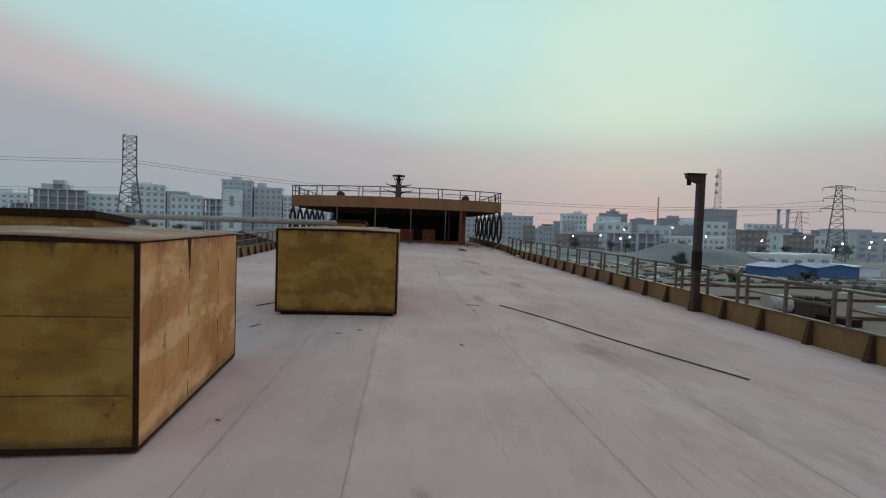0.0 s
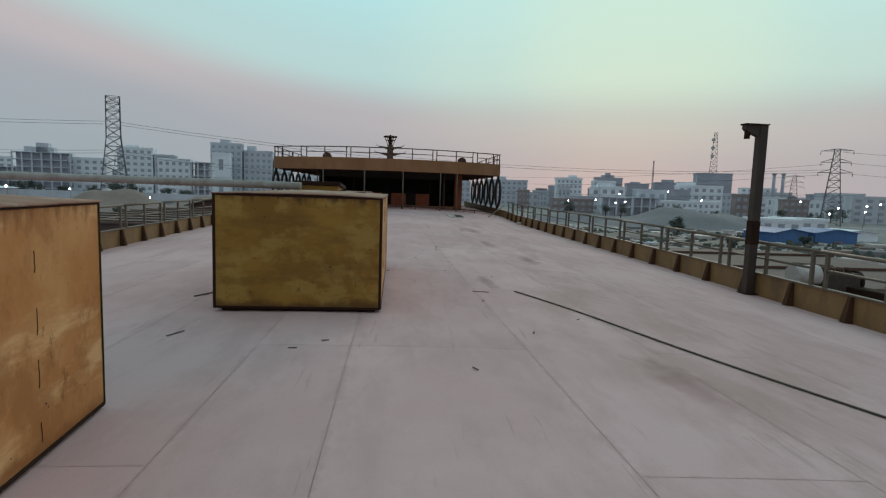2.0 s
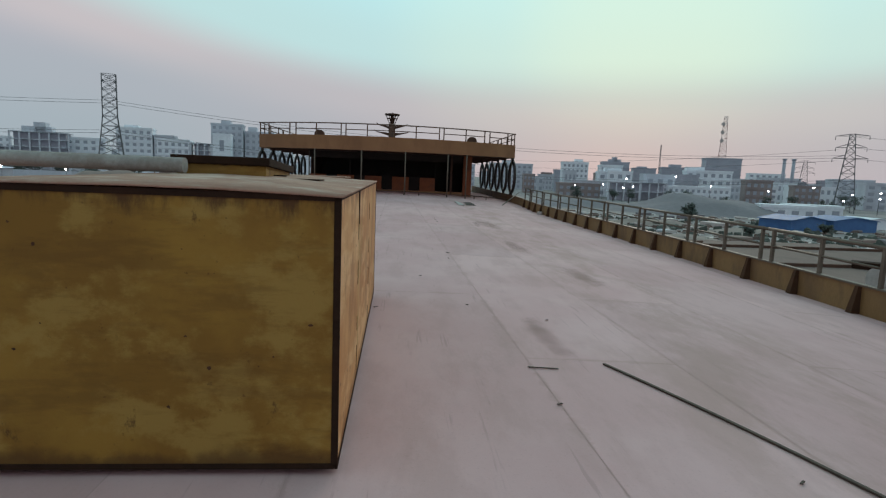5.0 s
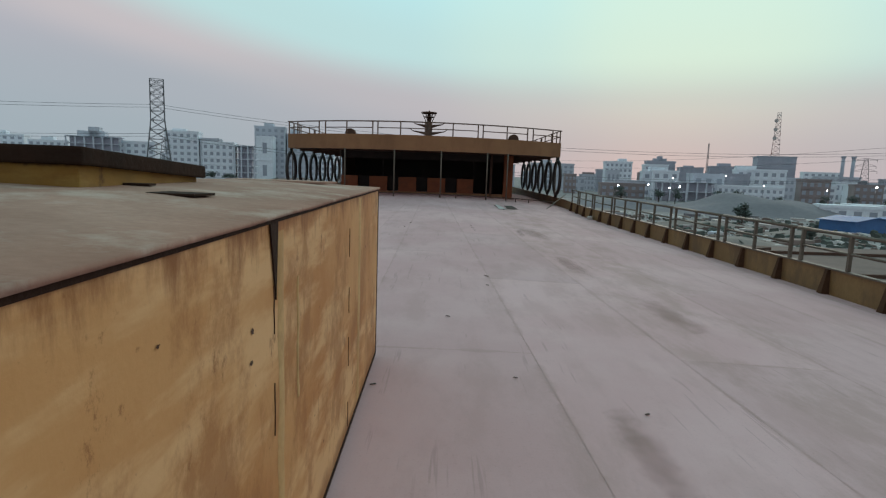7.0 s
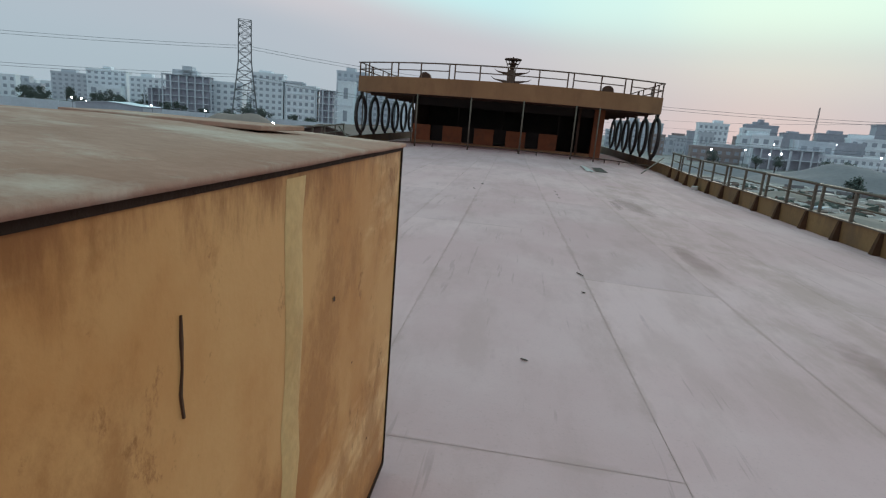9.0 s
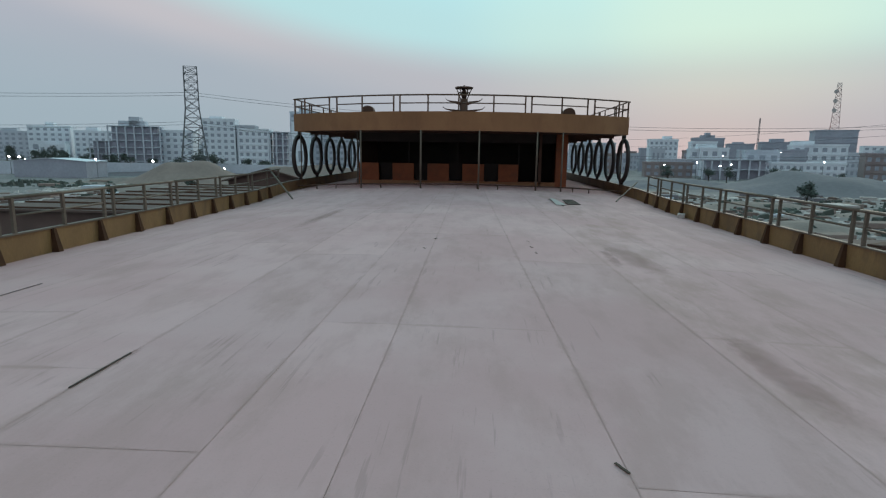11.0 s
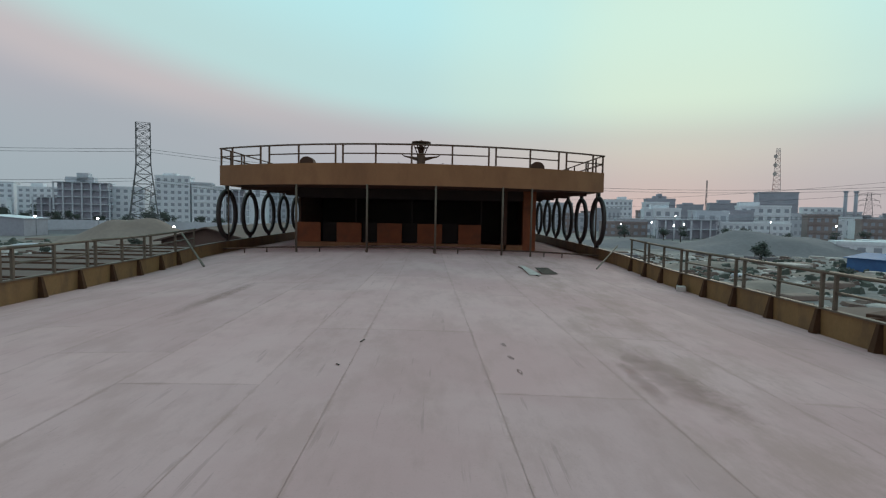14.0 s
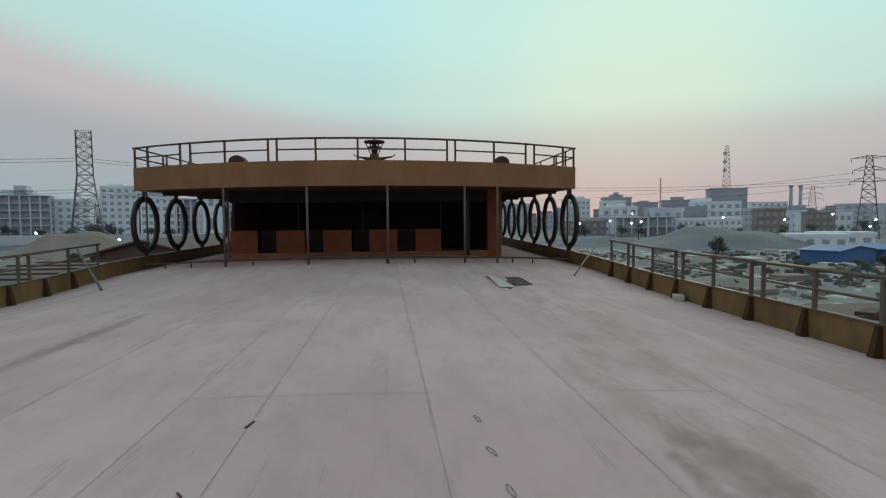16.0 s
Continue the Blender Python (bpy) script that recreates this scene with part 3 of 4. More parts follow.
# rings between bulwark and roof
bm = bmesh.new()
R, r1, SEG, SID = 0.85, 0.105, 40, 10
vs = [[bm.verts.new((r1 * 0.8 * math.sin(b), (R + r1 * math.cos(b)) * math.cos(a), (R + r1 * math.cos(b)) * math.sin(a))) for b in (j * math.tau / SID for j in range(SID))] for a in (i * math.tau / SEG for i in range(SEG))]
for i in range(SEG):
    for j in range(SID):
        f = bm.faces.new((vs[i][j], vs[(i + 1) % SEG][j], vs[(i + 1) % SEG][(j + 1) % SID], vs[i][(j + 1) % SID]))
        f.smooth = True
ring_mesh = finish(bm, "ring", M_RING)
for s in (-1, 1):
    for k in range(6):
        y = 0.85 + 2.55 * k
        base = deck_z(7.0, y) + 0.425
        o = thing("ring_support", (s * 7.06, y, base), "dark steel ring standing between bulwark and roof", "ring support", "rings along the wheelhouse sides")
        ring = new("ring", ring_mesh)
        ring.parent = o
        mid = (SOFFIT - base) * 0.5
        ring.location = (0, 0, mid - 0.02)
        part("upper_stub", tube(bmesh.new(), (0, 0, mid + 0.9), (0, 0, SOFFIT - base + 0.02), 0.08), M_RING, o)
        part("lower_stub", tube(bmesh.new(), (0, 0, 0), (0, 0, mid - 0.9), 0.08), M_RING, o)
    y = 0.7
    solid("side_stanchion", tube(bmesh.new(), (0, 0, 0), (0, 0, SOFFIT - deck_z(7, y) - 0.42), 0.03), M_RAIL, (s * 6.95, y, deck_z(7, y) + 0.425), "thin steel stanchion beside the end ring", "stanchion", "stanchions beside the rings")


# ---- crates ----
def crate(x0, x1, y0, y1, h, lid, label, seams, putty, turn=0.0):
    """A plated steel casing with a crowned top, dark angle edges, a recessed foot and a hatch lid."""
    cx, cy = 0.5 * (x0 + x1), 0.5 * (y0 + y1)
    w, d = 0.5 * (x1 - x0), 0.5 * (y1 - y0)
    z = deck_z(cx, cy)
    o = thing("plated_crate", (cx, cy, z), label, "crate", "crates on the deck")
    o.rotation_euler.z = radians(turn)
    part("foot", box(bmesh.new(), -w + 0.07, -d + 0.07, -0.03, w - 0.07, d - 0.07, 0.06), M_EDGE, o)
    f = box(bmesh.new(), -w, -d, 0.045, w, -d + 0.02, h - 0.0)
    part("front_plate", f, M_CRATE, o, "ochre primed front plate, toned as shaded, with faint stains")
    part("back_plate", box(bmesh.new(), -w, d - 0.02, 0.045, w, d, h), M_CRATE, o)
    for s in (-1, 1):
        part("side_plate", box(bmesh.new(), s * w, -d + 0.021, 0.045, s * (w - 0.02), d - 0.021, h), M_CRATE_SIDE, o, "streaked weathered side plate, toned as lit")
    bm = bmesh.new()
    nx, ny = 10, 12
    g = []
    for i in range(nx + 1):
        row = []
        for j in range(ny + 1):
            u, v = -1 + 2 * i / nx, -1 + 2 * j / ny
            zz = h + 0.004 + 0.055 * (1 - u * u) * (0.35 + 0.65 * (1 - v * v)) + 0.004 * noise.noise(Vector((u * 4, v * 6, h)))
            row.append(bm.verts.new((u * (w + 0.012), v * (d + 0.012), zz)))
        g.append(row)
    for i in range(nx):
        for j in range(ny):
            bm.faces.new((g[i][j], g[i + 1][j], g[i + 1][j + 1], g[i][j + 1])).smooth = True
    ext = bmesh.ops.extrude_face_region(bm, geom=bm.faces[:])
    for v in ext["geom"]:
        if isinstance(v, bmesh.types.BMVert):
            v.co.z -= 0.012
    part("top_plate", bm, M_CRATE_TOP, o, "dusty brown crowned top plate")
    for sx in (-1, 1):
        for sy in (-1, 1):
            bm = bmesh.new()
            box(bm, sx * (w + 0.004), sy * (d + 0.005), 0.045, sx * (w - 0.028), sy * (d - 0.01), h)
            part("corner_edge", bm, M_EDGE, o, "dark rusted corner edge")
        part("top_edge", box(bmesh.new(), sx * (w + 0.004), -d + 0.002, h - 0.02, sx * (w - 0.01), d - 0.002, h + 0.002), M_EDGE, o)
        part("bottom_edge", box(bmesh.new(), sx * (w + 0.004), -d, 0.035, sx * (w - 0.03), d, 0.06), M_EDGE, o)
    for sy in (-1, 1):
        part("top_edge", box(bmesh.new(), -w, sy * (d + 0.005), h - 0.025, w, sy * (d - 0.01), h + 0.004), M_EDGE, o)
        part("bottom_edge", box(bmesh.new(), -w, sy * (d + 0.005), 0.035, w, sy * (d - 0.02), 0.062), M_EDGE, o)
    # stitch welds down the side plate
    rnd = random.Random(int(h * 1000) + len(seams))
    for yy in seams:
        for q in range(4):
            z0 = 0.10 + q * 0.30 + rnd.uniform(-0.03, 0.03)
            ln = rnd.uniform(0.10, 0.19)
            if z0 + ln < h - 0.02:
                bm = bmesh.new()
                wob = [(yy + rnd.uniform(-0.004, 0.004), z0 + ln * k / 4, rnd.uniform(0.0015, 0.004)) for k in range(5)]
                va = [[bm.verts.new((w + q2, y2 + e * r2, z2)) for q2, e in ((-0.002, -1), (0.003, -0.6), (0.003, 0.6), (-0.002, 1))] for y2, z2, r2 in wob]
                for a, b in zip(va, va[1:]):
                    for k in range(3):
                        bm.faces.new((a[k], a[k + 1], b[k + 1], b[k]))
                part("stitch_weld", bm, M_CHIP, o)
    for yy, half, z0, z1 in putty:
        # hand-smeared, so its rims wander
        bm = bmesh.new()
        n = 12
        rows2 = [[bm.verts.new((w + q2, yy + e * half * (1 + 0.35 * noise.noise(Vector((k * 0.9, e * 3.0, yy)))) + 0.012 * noise.noise(Vector((k * 0.5, 5.0, yy))), z0 + (z1 - z0) * k / n)) for q2, e in ((0.0005, -1), (0.003, -0.6), (0.003, 0.6), (0.0005, 1))] for k in range(n + 1)]
        for a, b in zip(rows2, rows2[1:]):
            for k in range(3):
                bm.faces.new((a[k], a[k + 1], b[k + 1], b[k])).smooth = True
        part("putty_strip", bm, M_PUTTY, o, "pale smeared filler strip")
    # torn wedge of rust at the top of a seam
    yy = seams[0]
    bm = bmesh.new()
    va = [bm.verts.new((w + q, yy + a, b)) for q in (0.002, 0.006) for a, b in ((-0.045, h - 0.02), (0.03, h - 0.02), (0.008, h - 0.24))]
    bm.faces.new(va[:3]); bm.faces.new(va[3:])
    for k in range(3):
        bm.faces.new((va[k], va[(k + 1) % 3], va[3 + (k + 1) % 3], va[3 + k]))
    part("rust_wedge", bm, M_EDGE, o)
    # chips and scrapes in the paint
    for k in range(30):
        cz, s = rnd.uniform(0.15, h - 0.15), rnd.uniform(0.003, 0.008)
        bm = bmesh.new()
        n = 7
        rim = [(s * rnd.uniform(0.5, 1.2) * math.cos(q * math.tau / n) * rnd.uniform(0.6, 2.6), s * rnd.uniform(0.4, 1.6) * math.sin(q * math.tau / n)) for q in range(n)]
        if k % 2:
            cx2 = rnd.uniform(-w + 0.1, w - 0.1)
            v = [bm.verts.new((cx2 + p, -d - 0.002, cz + q)) for p, q in rim]
        else:
            cy2 = rnd.uniform(-d + 0.1, d - 0.1)
            v = [bm.verts.new((w + 0.002, cy2 + p, cz + q)) for p, q in rim]
        bm.faces.new(v)
        part("paint_chip", bm, M_CHIP, o)
    if d < 1.5:
        for cz in (0.38, 0.86):
            part("plate_joint", box(bmesh.new(), -w + 0.05, -d - 0.003, cz, w - 0.05, -d + 0.001, cz + 0.004), M_CHIP, o)
    # hatch lid
    lx0, lx1, ly0, ly1 = (lid[0] - cx, lid[1] - cx, lid[2] - cy, lid[3] - cy)
    part("hatch_coaming", box(bmesh.new(), lx0 + 0.03, ly0 + 0.03, h + 0.01, lx1 - 0.03, ly1 - 0.03, h + 0.12, 0.006), M_CRATE, o, "ochre hatch coaming")
    bm = bmesh.new()
    box(bm, lx0, ly0, h + 0.12, lx1, ly1, h + 0.175, 0.008)
    for v in bm.verts:
        v.co.z += -0.05 * (v.co.y - ly0) / (ly1 - ly0) * (0.4 if v.co.x < 0.5 * (lx0 + lx1) else 1)
    part("hatch_lid", bm, M_EDGE, o, "dark slanted hatch lid")
    return o


crate(-1.30, 0.585, -28.80, -24.87, 1.338, (-0.68, -0.03, -27.45, -26.55), "long ochre-primed steel casing crate with streaked sides", (-0.77, 0.585), ((-0.70, 0.03, 0.08, 1.29), (-0.50, 0.012, 0.70, 1.12), (0.97, 0.045, 0.08, 1.31)), 0.6)
crate(-2.71, -0.95, -34.2, -31.69, 1.33, (-2.4, -1.56, -33.4, -32.7), "short ochre-primed steel casing crate with dark edges", (-0.3, 0.55), ((-0.02, 0.02, 0.5, 1.2),), 4.0)
top_z = deck_z(-0.3, -27.0) + 1.338
for name, x0, x1, y, rot, lw in (("scrap_plate", -0.11, 0.03, -27.15, 6, 0.03), ("scrap_plate", 0.16, 0.32, -27.38, -8, 0.06)):
    p = solid(name, box(bmesh.new(), -0.5 * (x1 - x0), -lw, 0, 0.5 * (x1 - x0), lw, 0.008, 0.002), M_EDGE, (0.5 * (x0 + x1), y, top_z + (0.052 if x0 < 0 else 0.036)), "small dark rusty plate lying on the crate top", "scrap plate", "plates on the crate")
    p.rotation_euler.z = radians(rot)
p = solid("scrap_plate", box(bmesh.new(), -0.36, -0.12, 0, 0.36, 0.12, 0.014, 0.003), M_CRATE_TOP, (-0.07, -25.2, top_z + 0.03), "long thin dusty plate lying on the crate top", "scrap plate", "plates on the crate")
p.rotation_euler.z = radians(-8)
solid("long_pole", tube(bmesh.new(), (0, 0, 0), (-9.5, 0.25, 0.03), 0.05, 0.06, 12), M_PIPE, (-0.52, -27.6, top_z + 0.105), "long pale grey pole resting across the crate top", "pole")

# steel column by the starboard bulwark
zc = deck_z(7.22, -25.5)
col = thing("deck_column", (7.22, -25.5, zc), "dark brown square steel column with a short bracket arm", "column")
part("shaft", box(bmesh.new(), -0.075, -0.075, 0, 0.075, 0.075, 3.05, 0.008), M_POST, col)
bm = bmesh.new()
v = [bm.verts.new((x, y, z)) for y in (-0.06, 0.06) for x, z in ((-0.07, 3.05), (-0.34, 3.05), (-0.34, 2.98), (-0.27, 2.92), (-0.07, 2.85))]
bm.faces.new(v[:5]); bm.faces.new(v[5:][::-1])
for k in range(5):
    bm.faces.new((v[k], v[(k + 1) % 5], v[5 + (k + 1) % 5], v[5 + k]))
part("bracket_arm", bm, M_POST, col)
part("top_cap", box(bmesh.new(), -0.36, -0.09, 3.05, 0.09, 0.09, 3.075, 0.004), M_EDGE, col)
part("lamp_socket", tube(bmesh.new(), (-0.27, 0, 2.81), (-0.27, 0, 2.94), 0.05, sides=12), M_EDGE, col)
part("base_plate", box(bmesh.new(), -0.13, -0.13, 0, 0.13, 0.13, 0.02, 0.004), M_EDGE, col)
part("paint_band", box(bmesh.new(), -0.079, -0.079, 0.92, 0.079, 0.079, 1.35), M_EDGE, col, "blackened paint band")


# ---- loose things on the deck ----
def stick(name, a, b, w, mat, label, category, group=""):
    za, zb = deck_z(*a), deck_z(*b)
    d = Vector((b[0] - a[0], b[1] - a[1], zb - za))
    bm = bmesh.new()
    w *= 0.65
    box(bm, 0, -w, 0.0, d.length, w, max(0.006, w * 0.8), w * 0.2)
    o = solid(name, bm, mat, (a[0], a[1], za + 0.006), label, category, group)
    o.rotation_euler = (0, -math.asin(d.z / d.length), math.atan2(d.y, d.x))
    return o


strip = thing("flat_bar", (2.55, -27.1, deck_z(2.55, -27.1)), "long dark bent flat bar lying on the deck", "flat bar")
bm = bmesh.new()
line = []
for k in range(25):
    f = k / 24
    x, y = 2.55 + 1.92 * f + 0.04 * math.sin(f * 7), -27.05 - 4.78 * f
    line.append((x - 2.55, y + 27.1, deck_z(x, y) - strip.location.z + 0.004))
sweep(bm, line, 0.012, 0.012)
part("bar", bm, M_STICK, strip)
debris = [((-1.8, -27.95), (-1.5, -27.4), 0.02), ((-1.36, -29.9), (-1.27, -29.7), 0.011), ((-0.16, -30.28), (-0.08, -30.27), 0.009),
          ((0.1, -30.02), (0.17, -30.01), 0.013), ((2.24, -29.55), (2.26, -29.48), 0.01), ((1.89, -27.19), (2.13, -27.21), 0.012), ((1.44, -30.75), (1.48, -30.82), 0.01), ((1.93, -27.9), (1.97, -27.88), 0.009), ((2.95, -28.8), (2.99, -28.77), 0.009),
          # the first pair is no scrap: it deepens a brown stain on the plates
          ((-1.7, -20.6), (-1.69, -19.95), 0.011), ((1.69, -21.2), (1.74, -21.29), 0.012), ((-4.32, -18.21), (-4.3, -17.63), 0.008),
          ((0.19, -14.2), (0.22, -14.08), 0.012), ((0.08, -15.1), (0.12, -15.15), 0.01),
          ((-0.6, -33.53), (-0.56, -33.55), 0.01), ((1.13, -23.55), (1.17, -23.57), 0.011), ((1.67, -21.88), (1.7, -21.9), 0.01), ((2.4, -25.74), (2.43, -25.72), 0.011), ((1.62, -25.2), (1.65, -25.21), 0.008), ((0.6, -25.46), (0.64, -25.44), 0.009), ((-3.65, -27.23), (-3.6, -27.21), 0.012)]
for a, b, w in debris:
    stick("scrap_stick", a, b, w, M_STICK, "small dark scrap stick lying on the pale deck", "scrap", "scrap on the deck")
# drawn oval marks in a row on the deck, modelled as thin raised rings
rnd = random.Random(8)
for x, y, turn in ((1.83, -14.12, 12), (1.845, -14.68, 18), (1.87, -15.19, 8)):
    bm = bmesh.new()
    ring_pts = [(0.015 * math.cos(k * math.tau / 16), 0.075 * math.sin(k * math.tau / 16) + rnd.uniform(-0.003, 0.003), 0.002) for k in range(17)]
    sweep(bm, ring_pts, 0.0012, 0.003)
    loop = solid("wire_loop", bm, M_STICK, (x, y, deck_z(x, y) + 0.002), "thin dark drawn oval mark on the deck", "wire loop", "wire loops on the deck")
    loop.rotation_euler.z = radians(turn)
# bent sheets near the wheelhouse
for pts, mat, lab in ((((3.3, -6.7), (3.62, -6.65), (3.45, -5.0), (3.3, -5.0)), M_PALE, "pale flat sheet offcut lying on the deck"), (((3.7, -6.3), (4.15, -6.05), (3.95, -5.6), (3.65, -5.4)), M_STICK, "dark bent sheet offcut curling off the deck")):
    bm = bmesh.new()
    x0, y0 = pts[0]
    z0 = deck_z(x0, y0)
    lift = (0.012, 0.012, 0.10, 0.06) if mat is M_STICK else (0.01, 0.01, 0.03, 0.05)
    a = [bm.verts.new((x - x0, y - y0, deck_z(x, y) - z0 + l)) for (x, y), l in zip(pts, lift)]
    b = [bm.verts.new(v.co + Vector((0, 0, 0.012))) for v in a]
    bm.faces.new(a); bm.faces.new(b[::-1])
    for k in range(4):
        bm.faces.new((a[k], b[k], b[(k + 1) % 4], a[(k + 1) % 4]))
    solid("sheet_offcut", bm, mat, (x0, y0, z0), lab, "sheet offcut")
stick("scrap_strip", (3.5, -6.9), (3.28, -4.9), 0.02, M_STICK, "dark strip beside the sheet offcut", "scrap")
blk = solid("white_block", box(bmesh.new(), -0.16, -0.1, 0, 0.16, 0.1, 0.12, 0.012), M_PALE, (6.8, -7.35, deck_z(6.8, -7.35)), "dirty white block beside the bulwark", "block")
blk.rotation_euler.z = radians(70)
solid("brace_bar", bar((0, 0, 0.02), (-1.2, 1.3, 0.86), 0.045), M_RAIL, (-5.4, -5.2, deck_z(-5.4, -5.2)), "slanted steel brace bar from deck to railing", "brace", "braces at the rail ends")
solid("brace_bar", bar((0, 0, 0.02), (1.2, 1.9, 0.62), 0.035), M_RAIL, (5.75, -3.9, deck_z(5.75, -3.9)), "slanted steel brace bar from deck to bulwark", "brace", "braces at the rail ends")


# ---- beyond the ship ----
GZ = -7.5
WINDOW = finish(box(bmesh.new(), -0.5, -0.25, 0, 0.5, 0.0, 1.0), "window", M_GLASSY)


def building(x0, x1, y, top, mat, label, floors, cols, frame_only=False, depth=14.0, extras=(), base=GZ, win=0.5):
    """A block with floor slabs, parapet, roof boxes and one recess-framed window object for each opening."""
    cx, w = 0.5 * (x0 + x1), x1 - x0
    h = top - base
    o = thing("building", (cx, y, base), label, "building", "buildings of the far town")
    o.rotation_euler.z = -math.atan2(cx, y + 25) * 0.6
    fh = h / floors
    if frame_only:
        part("core", box(bmesh.new(), -w * 0.5 + 1.6, 1.8, 0, w * 0.5 - 1.6, depth, h - 0.5), M_DARKB, o, "dark unfinished interior")
        for k in range(floors + 1):
            part("floor_slab", box(bmesh.new(), -w * 0.5, 0, k * fh - 0.35, w * 0.5, depth, k * fh), mat, o)
        for k in range(cols + 1):
            x = -w * 0.5 + 0.3 + (w - 0.6) * k / cols
            part("column", box(bmesh.new(), x - 0.3, 0.02, 0, x + 0.3, 0.6, h), mat, o)
    else:
        part("wall", box(bmesh.new(), -w * 0.5, 0, 0, w * 0.5, depth, h), mat, o)
        part("parapet", box(bmesh.new(), -w * 0.5 - 0.25, -0.25, h, w * 0.5 + 0.25, depth + 0.25, h + 0.9), mat, o)
        for r in range(1, floors):
            part("string_course", box(bmesh.new(), -w * 0.5 - 0.15, -0.3, r * fh - 0.12, w * 0.5 + 0.15, 0.0, r * fh + 0.12), mat, o)
        for r in range(floors):
            for c in range(cols):
                g = new("window", WINDOW)
                g.parent = o
                g.location = (-w * 0.5 + w * (c + 0.5) / cols, 0.05, r * fh + fh * 0.3)
                g.scale = (w / cols * win, 0.6, fh * 0.48)
    for a, b, hh in extras:
        part("roof_box", box(bmesh.new(), -w * 0.5 + a * w, 2, h, -w * 0.5 + b * w, depth * 0.7, h + hh), mat, o)
    return o


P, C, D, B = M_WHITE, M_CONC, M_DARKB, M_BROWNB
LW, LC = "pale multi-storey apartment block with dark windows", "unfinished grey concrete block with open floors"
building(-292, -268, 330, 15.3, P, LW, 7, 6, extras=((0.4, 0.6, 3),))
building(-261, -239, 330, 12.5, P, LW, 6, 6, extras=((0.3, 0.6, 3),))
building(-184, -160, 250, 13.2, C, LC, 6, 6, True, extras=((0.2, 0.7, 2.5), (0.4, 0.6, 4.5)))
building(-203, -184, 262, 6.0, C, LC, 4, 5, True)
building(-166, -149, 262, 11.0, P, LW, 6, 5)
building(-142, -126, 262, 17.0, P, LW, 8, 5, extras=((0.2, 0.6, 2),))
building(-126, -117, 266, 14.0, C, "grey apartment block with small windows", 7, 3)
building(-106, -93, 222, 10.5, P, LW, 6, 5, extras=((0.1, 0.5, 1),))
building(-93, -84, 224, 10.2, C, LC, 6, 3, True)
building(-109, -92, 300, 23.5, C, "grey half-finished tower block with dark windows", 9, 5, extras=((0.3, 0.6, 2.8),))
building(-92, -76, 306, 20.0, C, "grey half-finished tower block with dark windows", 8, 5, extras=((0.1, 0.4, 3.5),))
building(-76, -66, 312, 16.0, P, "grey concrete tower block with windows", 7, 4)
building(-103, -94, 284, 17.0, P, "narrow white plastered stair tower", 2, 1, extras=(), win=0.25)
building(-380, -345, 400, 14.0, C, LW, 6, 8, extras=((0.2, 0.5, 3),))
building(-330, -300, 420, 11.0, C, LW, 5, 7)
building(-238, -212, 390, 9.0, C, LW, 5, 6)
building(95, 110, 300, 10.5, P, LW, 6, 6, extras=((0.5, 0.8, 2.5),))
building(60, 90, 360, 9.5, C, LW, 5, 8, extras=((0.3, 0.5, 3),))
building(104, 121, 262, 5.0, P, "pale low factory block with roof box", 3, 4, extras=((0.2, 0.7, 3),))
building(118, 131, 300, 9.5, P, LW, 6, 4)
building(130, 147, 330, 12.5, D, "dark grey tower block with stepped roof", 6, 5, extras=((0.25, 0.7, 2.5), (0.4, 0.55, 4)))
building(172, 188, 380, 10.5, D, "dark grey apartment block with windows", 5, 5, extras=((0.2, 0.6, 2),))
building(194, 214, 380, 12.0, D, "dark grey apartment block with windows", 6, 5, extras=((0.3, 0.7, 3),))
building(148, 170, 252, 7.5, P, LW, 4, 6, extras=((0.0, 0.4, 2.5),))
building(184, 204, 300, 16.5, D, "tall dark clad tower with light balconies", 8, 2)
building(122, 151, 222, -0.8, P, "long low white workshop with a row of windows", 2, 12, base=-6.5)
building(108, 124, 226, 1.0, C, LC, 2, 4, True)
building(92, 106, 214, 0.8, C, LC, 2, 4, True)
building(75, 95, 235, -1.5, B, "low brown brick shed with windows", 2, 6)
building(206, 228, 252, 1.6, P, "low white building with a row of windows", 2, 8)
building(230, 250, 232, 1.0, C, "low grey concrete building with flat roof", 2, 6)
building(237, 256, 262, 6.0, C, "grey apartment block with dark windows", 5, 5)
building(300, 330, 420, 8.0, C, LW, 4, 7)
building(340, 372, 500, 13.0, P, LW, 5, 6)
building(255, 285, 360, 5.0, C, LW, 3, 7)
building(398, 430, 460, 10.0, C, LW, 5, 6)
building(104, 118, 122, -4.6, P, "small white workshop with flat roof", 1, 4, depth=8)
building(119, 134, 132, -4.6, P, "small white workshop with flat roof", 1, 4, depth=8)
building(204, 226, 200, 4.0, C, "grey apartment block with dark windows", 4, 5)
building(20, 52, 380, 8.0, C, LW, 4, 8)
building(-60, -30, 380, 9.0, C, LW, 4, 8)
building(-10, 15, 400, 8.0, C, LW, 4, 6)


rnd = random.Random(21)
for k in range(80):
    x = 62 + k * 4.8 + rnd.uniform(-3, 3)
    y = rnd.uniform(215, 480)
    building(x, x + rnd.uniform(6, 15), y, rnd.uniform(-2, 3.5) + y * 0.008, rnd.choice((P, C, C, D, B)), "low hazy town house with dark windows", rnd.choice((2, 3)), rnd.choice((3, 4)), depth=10)
